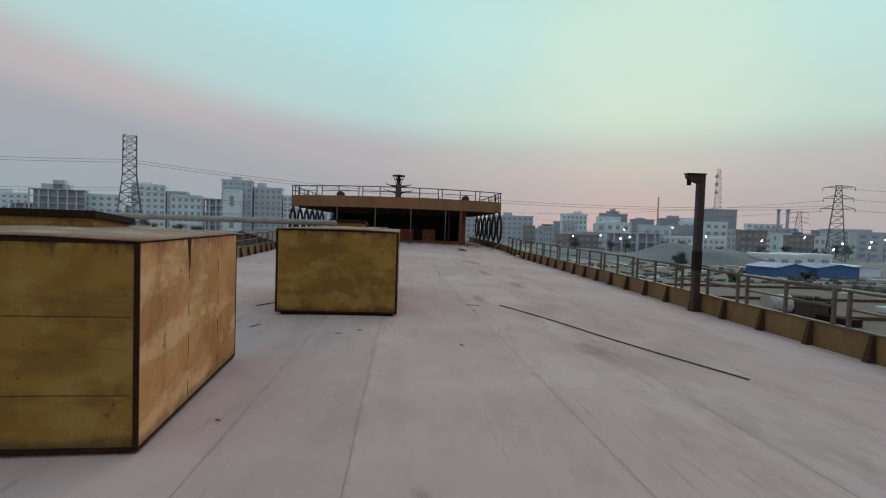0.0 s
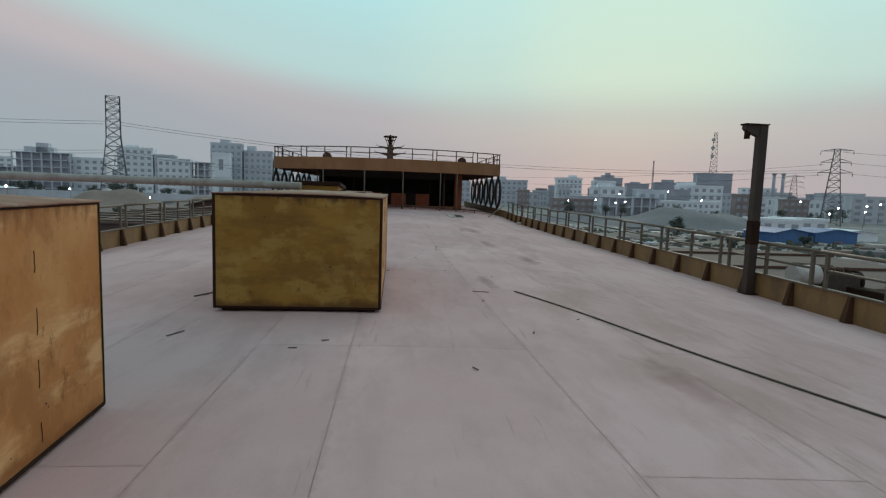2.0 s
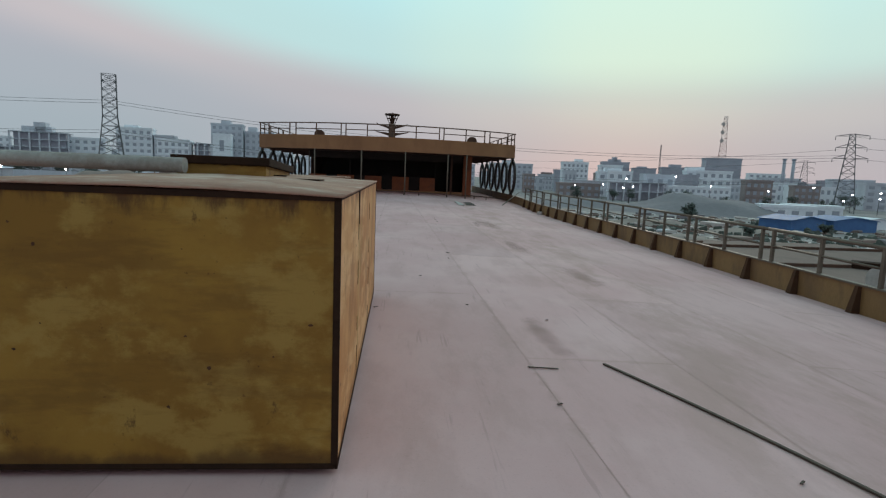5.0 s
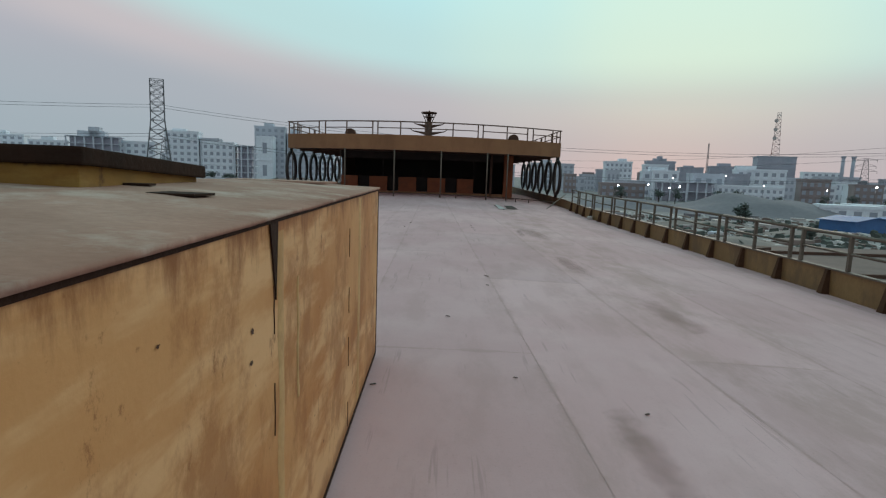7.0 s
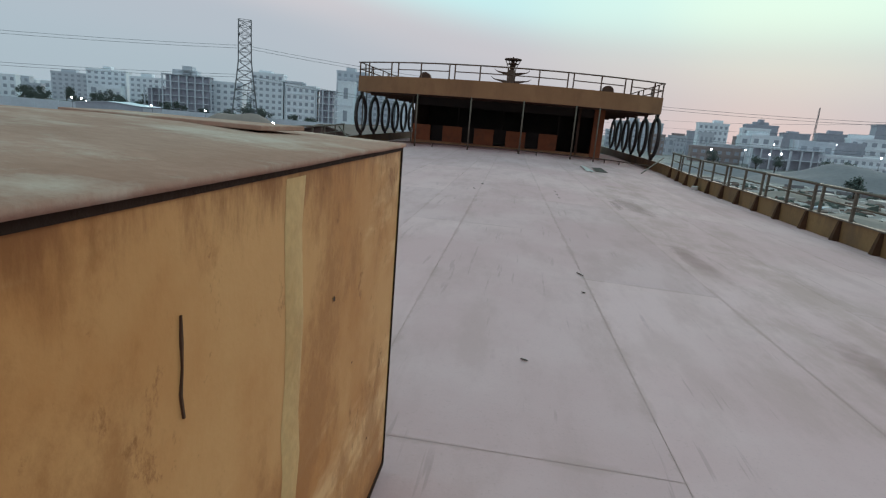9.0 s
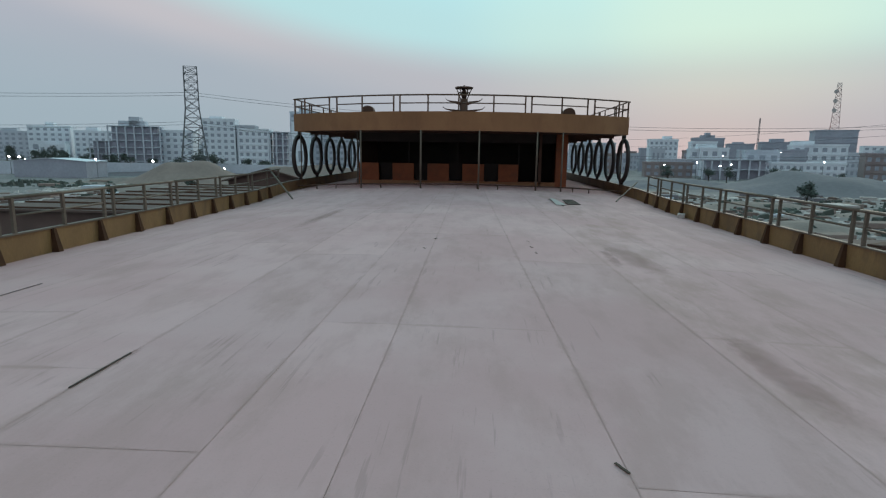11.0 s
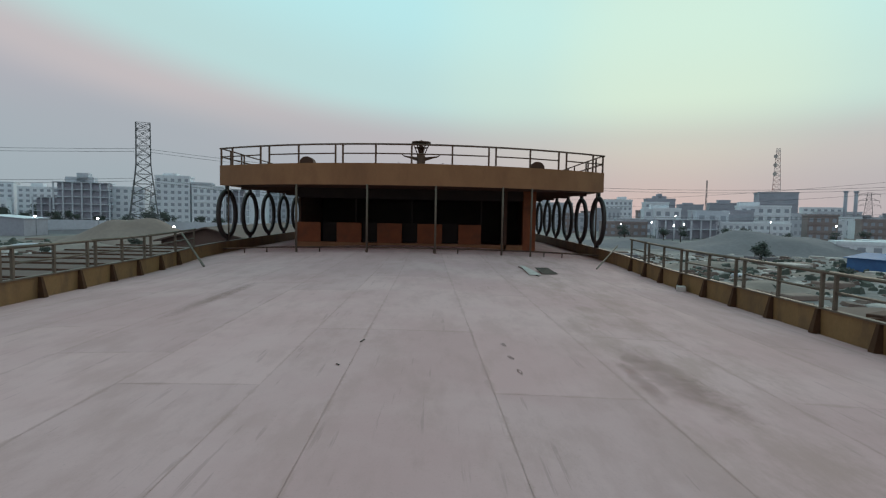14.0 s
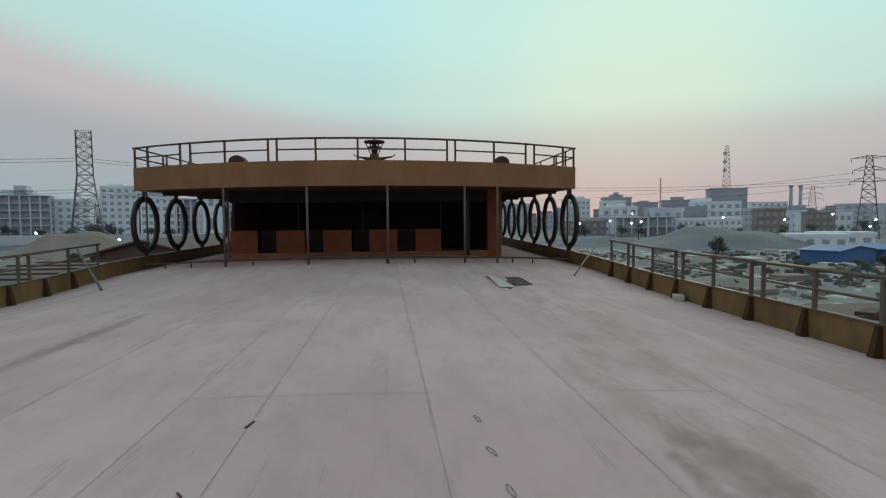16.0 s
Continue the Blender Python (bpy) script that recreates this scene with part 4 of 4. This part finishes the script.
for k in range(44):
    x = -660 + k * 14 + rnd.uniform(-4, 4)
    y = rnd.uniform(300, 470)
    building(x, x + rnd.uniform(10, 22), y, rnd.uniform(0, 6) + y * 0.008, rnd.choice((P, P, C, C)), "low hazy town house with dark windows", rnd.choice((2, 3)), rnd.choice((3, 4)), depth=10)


def gable_shed(x, y, base, w, d, h, rise, mat, roof, name, label, turn=0.0):
    o = thing(name, (x, y, base), label, "shed")
    o.rotation_euler.z = radians(turn)
    part("shed_wall", box(bmesh.new(), -w / 2, -d / 2, 0, w / 2, d / 2, h), mat, o)
    bm = bmesh.new()
    e = 0.4
    ends = [[bm.verts.new((px, py, pz)) for px, pz in ((-w / 2 - e, h - 0.1), (0, h + rise), (w / 2 + e, h - 0.1), (w / 2 + e, h), (0, h + rise + 0.12), (-w / 2 - e, h))] for py in (-d / 2 - e, d / 2 + e)]
    bm.faces.new(ends[0]); bm.faces.new(ends[1][::-1])
    for k in range(6):
        bm.faces.new((ends[0][k], ends[0][(k + 1) % 6], ends[1][(k + 1) % 6], ends[1][k]))
    part("roof", bm, roof, o)
    for py in (-d / 2, d / 2 - 0.1):
        bm = bmesh.new()
        tri = [[bm.verts.new((px, py + q, pz)) for px, pz in ((-w / 2, h), (w / 2, h), (0, h + rise - 0.02))] for q in (0, 0.1)]
        bm.faces.new(tri[0])
        bm.faces.new(tri[1][::-1])
        for k in range(3):
            bm.faces.new((tri[0][k], tri[1][k], tri[1][(k + 1) % 3], tri[0][(k + 1) % 3]))
        part("gable_wall", bm, mat, o)
    return o


gable_shed(82, 80, GZ, 11, 7, 2.4, 0.7, M_BLUE, M_BLUE, "blue_shed", "bright blue sheet-metal shed", 20)
gable_shed(95, 83, GZ, 12, 7, 2.4, 0.7, M_BLUE, M_BLUE, "blue_shed", "bright blue sheet-metal shed", 12)
gable_shed(108, 92, GZ, 12, 7, 2.0, 0.6, P, M_WHITE, "white_shed", "white sheet-roofed shed beside blue sheds", 12)
gable_shed(-134, 150, GZ, 24, 10, 5.2, 0.8, D, P, "white_shed", "long open shed with a pale roof", 0)
gable_shed(-16.24, 31, GZ, 6.80, 20, 6.62, 0.92, M_BARGE, M_BARGE, "neighbour_ship_roof", "dark brown gabled roof of a neighbouring vessel", 0)

nd = thing("neighbour_deckhouse", (-17.5, 9, GZ), "low dark brown deckhouse of a neighbouring vessel", "deckhouse")
part("deckhouse_wall", box(bmesh.new(), -4.0, -9, 0, 4.0, 11.5, 6.2, 0.05), M_BARGE, nd)
part("roof_sheet", box(bmesh.new(), -4.3, -9.3, 6.203, 4.3, 11.4, 6.3), M_BARGE, nd)
for k in range(8):
    part("roof_batten", box(bmesh.new(), -4.3, -9 + k * 2.7, 6.3, 4.3, -8.85 + k * 2.7, 6.38), M_RUST, nd)

# neighbouring vessel's rusty deck to starboard
o = thing("scrap_barge", (21, -14, GZ), "rusty open barge deck with scrap beside the ship", "barge")
part("barge_hull", box(bmesh.new(), -8, -22, 0, 9, 18, 5.2, 0.1), M_RUST, o)
part("barge_deck", box(bmesh.new(), -7.6, -21.6, 5.203, 8.6, 17.6, 5.25), M_BARGE, o, "brown rusted barge deck")
for k in range(6):
    part("barge_rib", box(bmesh.new(), -7.9, -21 + k * 7, 5.25, 8.9, -20.8 + k * 7, 5.4), M_RUST, o)
rnd = random.Random(5)
for k in range(26):
    x, y = 21 + rnd.uniform(-7, 7), -14 + rnd.uniform(-20, 16)
    s = rnd.uniform(0.3, 1.1)
    q = solid("scrap_piece", box(bmesh.new(), -s, -s * 0.4, 0, s, s * 0.4, s * 0.35, 0.04), rnd.choice((M_EDGE, M_RUST, M_CONC, M_STICK)), (x, y, GZ + 5.25), "rusty scrap metal piece on the barge deck", "scrap", "scrap on the barge")
    q.rotation_euler.z = rnd.uniform(0, 3)
dr = thing("white_drum", (16.9, -14.3, GZ + 5.25), "white drum lying on the barge deck", "drum")
part("shell", tube(bmesh.new(), (-0.5, 0, 0.7), (0.5, 0, 0.7), 0.42, sides=20), M_PALE, dr)
part("cradle", box(bmesh.new(), -0.5, -0.35, 0, 0.5, 0.35, 0.4, 0.03), M_EDGE, dr)
en = thing("old_engine", (18.3, -14.2, GZ + 5.25), "dark rusty engine block beside the white drum", "engine")
part("block", box(bmesh.new(), -0.8, -0.4, 0.1, 0.8, 0.4, 0.85, 0.08), M_STICK, en)
part("sump", box(bmesh.new(), -0.7, -0.3, 0.0, 0.7, 0.3, 0.1, 0.03), M_EDGE, en)
for k in range(4):
    part("cylinder_head", tube(bmesh.new(), (-0.55 + 0.36 * k, 0, 0.85), (-0.55 + 0.36 * k, 0, 1.05), 0.13, sides=10), M_RUST, en)
part("flywheel", tube(bmesh.new(), (0.8, 0, 0.5), (0.95, 0, 0.5), 0.42, sides=18), M_EDGE, en)


def mound(x, y, rx, ry, h, mat, name, label, seed):
    bm = bmesh.new()
    n = 34
    g = []
    for i in range(n + 1):
        row = []
        for j in range(n + 1):
            u, v = -1 + 2 * i / n, -1 + 2 * j / n
            r = min(1.0, math.hypot(u, v))
            z = h * min(1.0, 1.5 * (1 - r)) * (0.85 + 0.3 * noise.noise(Vector((u * 2.2 + seed, v * 2.2, 0)))) - 0.15
            row.append(bm.verts.new((u * rx, v * ry, z)))
        g.append(row)
    for i in range(n):
        for j in range(n):
            bm.faces.new((g[i][j], g[i + 1][j], g[i + 1][j + 1], g[i][j + 1])).smooth = True
    return solid(name, bm, mat, (x, y, GZ), label, "mound")


mound(92, 135, 30, 22, 6.0, M_SAND, "sand_mound", "broad smooth grey sand mound", 1)
mound(58, 150, 24, 12, 3.0, M_SAND, "sand_mound", "low grey sand mound", 2)
mound(-74, 118, 20, 16, 6.3, M_SOIL, "soil_mound", "pinkish brown soil mound beside the yard", 3)
mound(-50, 122, 18, 14, 5.2, M_SOIL, "soil_mound", "pinkish brown soil mound beside the yard", 7)
mound(-95, 170, 60, 10, 3.6, M_SAND, "embankment", "long grey earth embankment", 4)
mound(-190, 180, 70, 12, 3.2, M_SAND, "embankment", "long grey earth embankment", 9)


def lattice(name, x, y, top, w0, w1, mat, label, levels, arms=(), base=GZ, waist=None):
    """A four-legged lattice tower with rings, crossed bracing and cross-arms."""
    h = top - base
    o = thing(name, (x, y, base), label, "tower")
    o.rotation_euler.z = -math.atan2(x, y + 25)
    t = max(0.09, h * 0.0045)

    def half(z):
        f = z / h
        if waist:
            fz, ww = waist
            return 0.5 * (w0 + (ww - w0) * f / fz) if f < fz else 0.5 * (ww + (w1 - ww) * (f - fz) / (1 - fz))
        return 0.5 * (w0 + (w1 - w0) * f)

    zs = [h * (1 - (1 - k / levels) ** 1.15) for k in range(levels + 1)]
    S = ((-1, -1), (1, -1), (1, 1), (-1, 1))
    for sx, sy in S:
        bm = bmesh.new()
        rows = [[bm.verts.new((sx * half(a) + t * p, sy * half(a) + t * q, a)) for p, q in ((-1, -1), (1, -1), (1, 1), (-1, 1))] for a in zs]
        for a, b in zip(rows, rows[1:]):
            for k in range(4):
                bm.faces.new((a[k], a[(k + 1) % 4], b[(k + 1) % 4], b[k]))
        bm.faces.new(rows[0][::-1])
        bm.faces.new(rows[-1])
        part("leg", bm, mat, o)
    for a, b in zip(zs, zs[1:]):
        for k in range(4):
            p, q = S[k], S[(k + 1) % 4]
            A = lambda s, z: (s[0] * half(z), s[1] * half(z), z)
            for u, v in ((A(p, a), A(q, b)), (A(q, a), A(p, b)), (A(p, b), A(q, b))):
                part("brace", tube(bmesh.new(), u, v, t * 0.6, sides=4), mat, o)
    for z, span in arms:
        for s in (-1, 1):
            bm = bmesh.new()
            tip = (s * span, 0, z)
            for sy in (-1, 1):
                tube(bm, (s * half(z), sy * half(z), z), tip, t * 0.7, sides=4)
                tube(bm, (s * half(z + 1.2), sy * half(z), min(h, z + 1.3)), tip, t * 0.7, sides=4)
            tube(bm, tip, (s * span, 0, z - 1.4), t * 0.8, sides=6)
            part("cross_arm", bm, mat, o)
    return o


lattice("lattice_tower", -94.7, 160.5, 28.4, 9.5, 4.0, M_LATTICE, "unfinished grey steel lattice tower with flat top", 12, waist=(0.62, 4.2))
lattice("antenna_tower", 196, 306, 42.8, 4.4, 1.8, M_REDW, "red and white lattice antenna tower on a rooftop", 11, base=16.45)
lattice("pylon", 167, 170, 22.0, 7.0, 1.6, M_LATTICE, "grey high-voltage pylon with three pairs of arms", 11, arms=((20.5, 5.5), (24.5, 4.8), (28.8, 5.2)))
lattice("pylon", 246, 300, 18.0, 7.0, 1.6, M_LATTICE, "grey high-voltage pylon with three pairs of arms", 10, arms=((18, 5.5), (21, 4.8), (24.5, 5)))
lattice("pylon", -130, 235, 12.5, 5.0, 1.0, M_LATTICE, "small grey pylon between the blocks", 8, arms=((14, 3.2), (17, 3)))
lattice("thin_mast", 214, 430, 32.0, 1.4, 0.6, M_LATTICE, "thin grey lattice mast", 14)
for k in range(3):
    z = 38 - k * 5
    d = thing("dish_antenna", (196 - 2.0, 304.6, z), "round pale dish antenna on the tower", "antenna", "dishes on the antenna tower")
    part("dish", tube(bmesh.new(), (0, 0, 0), (-0.5, -0.6, 0), 0.5, 1.1, 16), M_PALE, d)
for x in (232.5, 238.5):
    c = thing("chimney", (x, 300, GZ), "tall dark steel chimney stack", "chimney", "pair of chimneys")
    part("chimney_shaft", tube(bmesh.new(), (0, 0, 0), (0, 0, 26), 1.1, 0.9, 12), M_DARKB, c)
    part("collar", tube(bmesh.new(), (0, 0, 25.2), (0, 0, 26.2), 1.3, 1.3, 12), M_DARKB, c)


def wire(a, b, sag):
    a, b = Vector(a), Vector(b)
    cu = bpy.data.curves.new("power_line", "CURVE")
    cu.dimensions, cu.bevel_depth, cu.bevel_resolution = "3D", 0.05, 0
    sp = cu.splines.new("POLY")
    sp.points.add(24)
    for k in range(25):
        f = k / 24
        p = a.lerp(b, f)
        sp.points[k].co = (p.x, p.y, p.z - sag * 4 * f * (1 - f), 1)
    cu.materials.append(M_LATTICE)
    tagged(new("power_line", cu), "thin dark overhead power line sagging between towers", "power line", "power lines")


for dz in (19.3, 20.2, 10.0, 10.9):
    wire((-93.6, 158.5, dz), (-330, 60, dz + 3), 5)
    wire((-93.6, 158.5, dz), (167, 172, dz - 6), 6)
for dz in (13, 17, 21):
    wire((167, 170, dz), (420, 60, dz), 6)
for dz in (12, 16):
    wire((162, 170, dz), (20, 420, dz), 5)


def tree(x, y, h, seed, bush=False):
    rnd = random.Random(seed)
    o = thing("bush" if bush else "tree", (x, y, GZ), "dark leafy bush in hazed tone" if bush else "dark hazed broadleaf tree in the distance", "bush" if bush else "tree", "trees of the town")
    bm = bmesh.new()
    tube(bm, (0, 0, -0.1), (0, 0, h * 0.5), h * 0.035, h * 0.02, 7)
    tips = []
    for k in range(7):
        a = rnd.uniform(0, 6.28)
        q = Vector((math.cos(a) * h * rnd.uniform(0.12, 0.36), math.sin(a) * h * rnd.uniform(0.12, 0.36), h * rnd.uniform(0.42, 0.9)))
        tube(bm, (0, 0, h * rnd.uniform(0.2, 0.48)), q, h * 0.014, h * 0.006, 5)
        tips.append(q)
    part("trunk", bm, M_BARK, o)
    vs, fs = [], []
    for q in tips:
        for _ in range(130):
            c = q + Vector((rnd.gauss(0, 1), rnd.gauss(0, 1), rnd.gauss(0, 0.75))) * h * 0.1
            if c.z < 0.15:
                c.z = 0.15
            s = h * (rnd.uniform(0.035, 0.075) if bush else rnd.uniform(0.02, 0.045))
            u = Vector((rnd.gauss(0, 1), rnd.gauss(0, 1), rnd.gauss(0, 1))).normalized()
            w = u.orthogonal().normalized()
            i = len(vs)
            vs += [c + u * s, c + w * s * 0.7, c - u * s, c - w * s * 0.7]
            fs.append((i, i + 1, i + 2, i + 3))
    me = bpy.data.meshes.new("crown")
    me.from_pydata(vs, [], fs)
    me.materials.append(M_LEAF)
    cr = new("crown", me)
    cr.parent = o


rnd = random.Random(11)
for k in range(26):
    tree(-225 + k * 5.6 + rnd.uniform(-2, 2), 205 + rnd.uniform(-12, 14), rnd.uniform(4.5, 8.0), 100 + k)
for k in range(16):
    tree(70 + k * 11 + rnd.uniform(-3, 3), 190 + rnd.uniform(-15, 15), rnd.uniform(3.5, 6.5), 200 + k)
for k in range(22):
    tree(-500 + k * 16, 300 + rnd.uniform(-10, 10), rnd.uniform(7, 11), 300 + k)
for x, y, h in ((66, 92, 4.2), (-62, 95, 2.6), (-70, 80, 2.2), (60, 60, 2.4), (75, 62, 2.6)):
    tree(x, y, h, int(x * 7 + y), True)

for x, y, rx, ry, h, s in ((-58, 70, 14, 7, 1.5, 12), (-44, 58, 10, 5, 1.2, 13), (-72, 92, 16, 6, 1.8, 14), (-36, 38, 8, 5, 1.0, 15), (-90, 120, 20, 7, 2.0, 16), (52, 82, 14, 6, 1.4, 17), (44, 52, 9, 6, 1.2, 18), (66, 70, 10, 5, 1.0, 19)):
    mound(x, y, rx, ry, h, M_PALESAND, "sand_mound", "low pale sand heap in the yard", s)


def scatter(name, label, category, mat, places, seed, size, flat):
    """Uncountable broken pieces lying over a stretch of the yard, as one mesh."""
    rnd = random.Random(seed)
    vs, fs = [], []
    for x0, x1, y0, y1, count in places:
        for _ in range(count):
            s = size * rnd.uniform(0.3, 1.0) ** 1.5
            c = Vector((rnd.uniform(x0, x1), rnd.uniform(y0, y1), 0))
            a = rnd.uniform(0, 6.28)
            u, w = Vector((math.cos(a), math.sin(a), 0)) * s, Vector((-math.sin(a), math.cos(a), 0)) * s * rnd.uniform(0.3, 0.9)
            h = Vector((0, 0, s * flat * rnd.uniform(0.4, 1.2)))
            i = len(vs)
            vs += [c - u - w, c + u - w, c + u + w, c - u + w]
            vs += [v * 1.0 + h * rnd.uniform(0.5, 1.2) + (c - v) * rnd.uniform(0.1, 0.5) for v in vs[i:i + 4]]
            fs += [(i + 4, i + 5, i + 6, i + 7)] + [(i + k, i + (k + 1) % 4, i + 4 + (k + 1) % 4, i + 4 + k) for k in range(4)]
    me = bpy.data.meshes.new(name)
    me.from_pydata(vs, [], fs)
    me.materials.append(mat)
    o = new(name, me)
    o.location.z = GZ
    tagged(o, label, category, kind="stuff")


scatter("pale_rubble", "pale broken rubble and sheets strewn over the yard", "rubble", M_PALE, ((-95, -24, 5, 120, 1500), (30, 110, 10, 120, 500)), 61, 1.3, 0.35)
scatter("brown_rubble", "brown scrap and earth clods strewn over the yard", "rubble", M_BARGE, ((-80, -22, 10, 90, 700), (28, 100, 0, 110, 700)), 62, 1.2, 0.5)
scatter("scrub", "low hazed scrub over the waste ground", "scrub", M_LEAF, ((-70, -38, 50, 75, 400), (-120, -60, 100, 118, 300), (36, 90, 45, 100, 350)), 63, 0.9, 1.2)
wl = thing("yard_wall", (-150, 165, GZ), "long pale plastered boundary wall of the yard", "wall")
for k in range(16):
    part("wall_panel", box(bmesh.new(), -60 + k * 10.0, 0, 0, -50.3 + k * 10.0, 0.3, 4.5), M_CONC, wl)
    part("wall_pier", box(bmesh.new(), -50.3 + k * 10.0, -0.1, 0, -50.0 + k * 10.0, 0.4, 4.5 + 0.2), M_CONC, wl)

# yard clutter
for k in range(90):
    side = -1 if k % 2 else 1
    x, y = side * rnd.uniform(34, 105), rnd.uniform(18, 120)
    s = rnd.uniform(0.5, 1.8)
    q = solid("rubble_block", box(bmesh.new(), -s * 1.6, -s, 0, s * 1.6, s, s * 0.6, 0.15), rnd.choice((M_CONC, M_SAND, M_BROWNB, M_PALE, M_SOIL)), (x, y, GZ), "low heap of building material in the yard", "heap", "heaps in the yard")
    q.rotation_euler.z = rnd.uniform(0, 3)


def street_lamp(x, y, h):
    o = thing("street_lamp", (x, y, GZ), "lit lamp on a thin dark pole", "street lamp", "lamps of the town")
    part("pole", tube(bmesh.new(), (0, 0, 0), (0, 0, h), 0.1, 0.06, 6), M_LATTICE, o)
    part("lamp_head", tube(bmesh.new(), (0, -0.1, h - 0.15), (0, -0.55, h), 0.16, 0.3, 10), M_LAMP, o, "bright white lamp head")


for x, y, h in ((-146, 148, 6.3), (-122, 150, 5.8), (-103, 150, 5.5), (-150, 155, 5.3), (-160, 160, 6.2), (-68, 125, 4.2),
                (84, 200, 7), (92, 198, 6), (99, 205, 6.5), (131, 200, 8), (150, 190, 7), (160, 178, 9), (168, 168, 7), (172, 160, 6), (190, 180, 8), (180, 150, 5), (205, 190, 9), (140, 250, 12), (110, 240, 10), (150, 150, 5), (75, 210, 6)):
    street_lamp(x, y, h)


# ---- deck plates, last ----
floor = thing("floor", (0, 0, 0), "pale pinkish dusty steel deck with faint weld seams", "deck", kind="structure")


# plate edges across the deck at y = -14, and where each strake's butts begin
EDGES = (-9.2, -7.9, -6.65, -5.4, -4.15, -2.93, -1.7, -0.46, 0.2, 1.5, 2.78, 4.08, 5.4, 6.7, 8.6)
BUTTS = (-46.6, -49.0, -46.6, -49.0, -46.6, -48.0, -49.05, -46.8, -46.8, -49.15, -46.75, -49.0, -46.6, -49.0)


def edge(u, y):
    """The strakes to starboard lean slightly with the hull."""
    return u - 0.033 * max(0.0, min(1.0, (u + 0.5) / 2)) * (y + 14)


for i, (u0, u1) in enumerate(zip(EDGES, EDGES[1:])):
    cuts = [-48.0] + [BUTTS[i] + 5.55 * k for k in range(12) if -47.5 < BUTTS[i] + 5.55 * k < 11.5] + [12.0]
    for ya, yb in zip(cuts, cuts[1:]):
        n = max(1, int((yb - ya) / 0.7))
        bm = bmesh.new()
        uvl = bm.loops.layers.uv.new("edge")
        place = {}
        rows = []
        gap = 0.0014
        for k in range(n + 1):
            yy = ya + gap + (yb - ya - 2 * gap) * k / n
            lo_x, hi_x = interp(yy, LEFT) + 0.003, interp(yy, RIGHT) - 0.003
            ea, eb = edge(u0, yy) + gap, edge(u1, yy) - gap
            xa, xb = max(ea, lo_x), min(eb, hi_x)
            if xb - xa < 0.02:
                continue
            row = []
            for q in range(4):
                x = xa + (xb - xa) * q / 3
                v = bm.verts.new((x, yy, deck_z(x, yy) + 0.003 * noise.noise(Vector((x * 0.8, yy * 0.6, 2)))))
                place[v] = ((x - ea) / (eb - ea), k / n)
                row.append(v)
            rows.append(row)
        for a, b in zip(rows, rows[1:]):
            for q in range(3):
                f = bm.faces.new((a[q], a[q + 1], b[q + 1], b[q]))
                f.smooth = True
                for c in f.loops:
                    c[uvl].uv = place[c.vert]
        if not bm.faces:
            bm.free()
            continue
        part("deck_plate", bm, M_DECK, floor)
bed = bmesh.new()
rows = []
for k in range(61):
    yy = -48 + k
    xl, xr = interp(yy, LEFT), interp(yy, RIGHT)
    rows.append([bed.verts.new((xl + (xr - xl) * q / 28, yy, deck_z(xl + (xr - xl) * q / 28, yy) - 0.003)) for q in range(29)])
for a, b in zip(rows, rows[1:]):
    for q in range(28):
        bed.faces.new((a[q], a[q + 1], b[q + 1], b[q]))
part("deck_bed", bed, M_SEAM, floor, "dark weld lines between plates")


def stain(x0, y0, x1, y1, wide):
    """A rust stain lying on the plates, a strip that follows the deck."""
    bm = bmesh.new()
    uvl = bm.loops.layers.uv.new("edge")
    d = Vector((x1 - x0, y1 - y0, 0))
    side = Vector((-d.y, d.x, 0)).normalized() * wide
    n = 8
    grid = []
    for k in range(n + 1):
        c = Vector((x0, y0, 0)) + d * (k / n)
        row = []
        for e in (-1, -0.33, 0.33, 1):
            p = c + side * e
            row.append((bm.verts.new((p.x, p.y, deck_z(p.x, p.y) + 0.0055)), ((e + 1) / 2, k / n)))
        grid.append(row)
    for a, b in zip(grid, grid[1:]):
        for q in range(3):
            quad = (a[q], a[q + 1], b[q + 1], b[q])
            f = bm.faces.new([v for v, _ in quad])
            for c, (_, uv) in zip(f.loops, quad):
                c[uvl].uv = uv
    part("rust_stain", bm, M_SMEAR, floor, "thin brown rust stain on the dusty plates")


for spec in ((-1.7, -20.75, -1.68, -19.7, 0.05), (-2.75, -13.3, -2.65, -8.4, 0.2), (3.3, -21.0, 3.2, -18.6, 0.22), (3.75, -24.0, 3.6, -21.8, 0.25), (2.98, -16.2, 3.02, -14.4, 0.12), (2.3, -27.2, 2.2, -25.4, 0.16), (3.5, -16.6, 3.2, -13.6, 0.35), (3.3, -31.8, 3.0, -30.0, 0.3), (0.9, -35.5, 0.85, -34.4, 0.1)):
    stain(*spec)
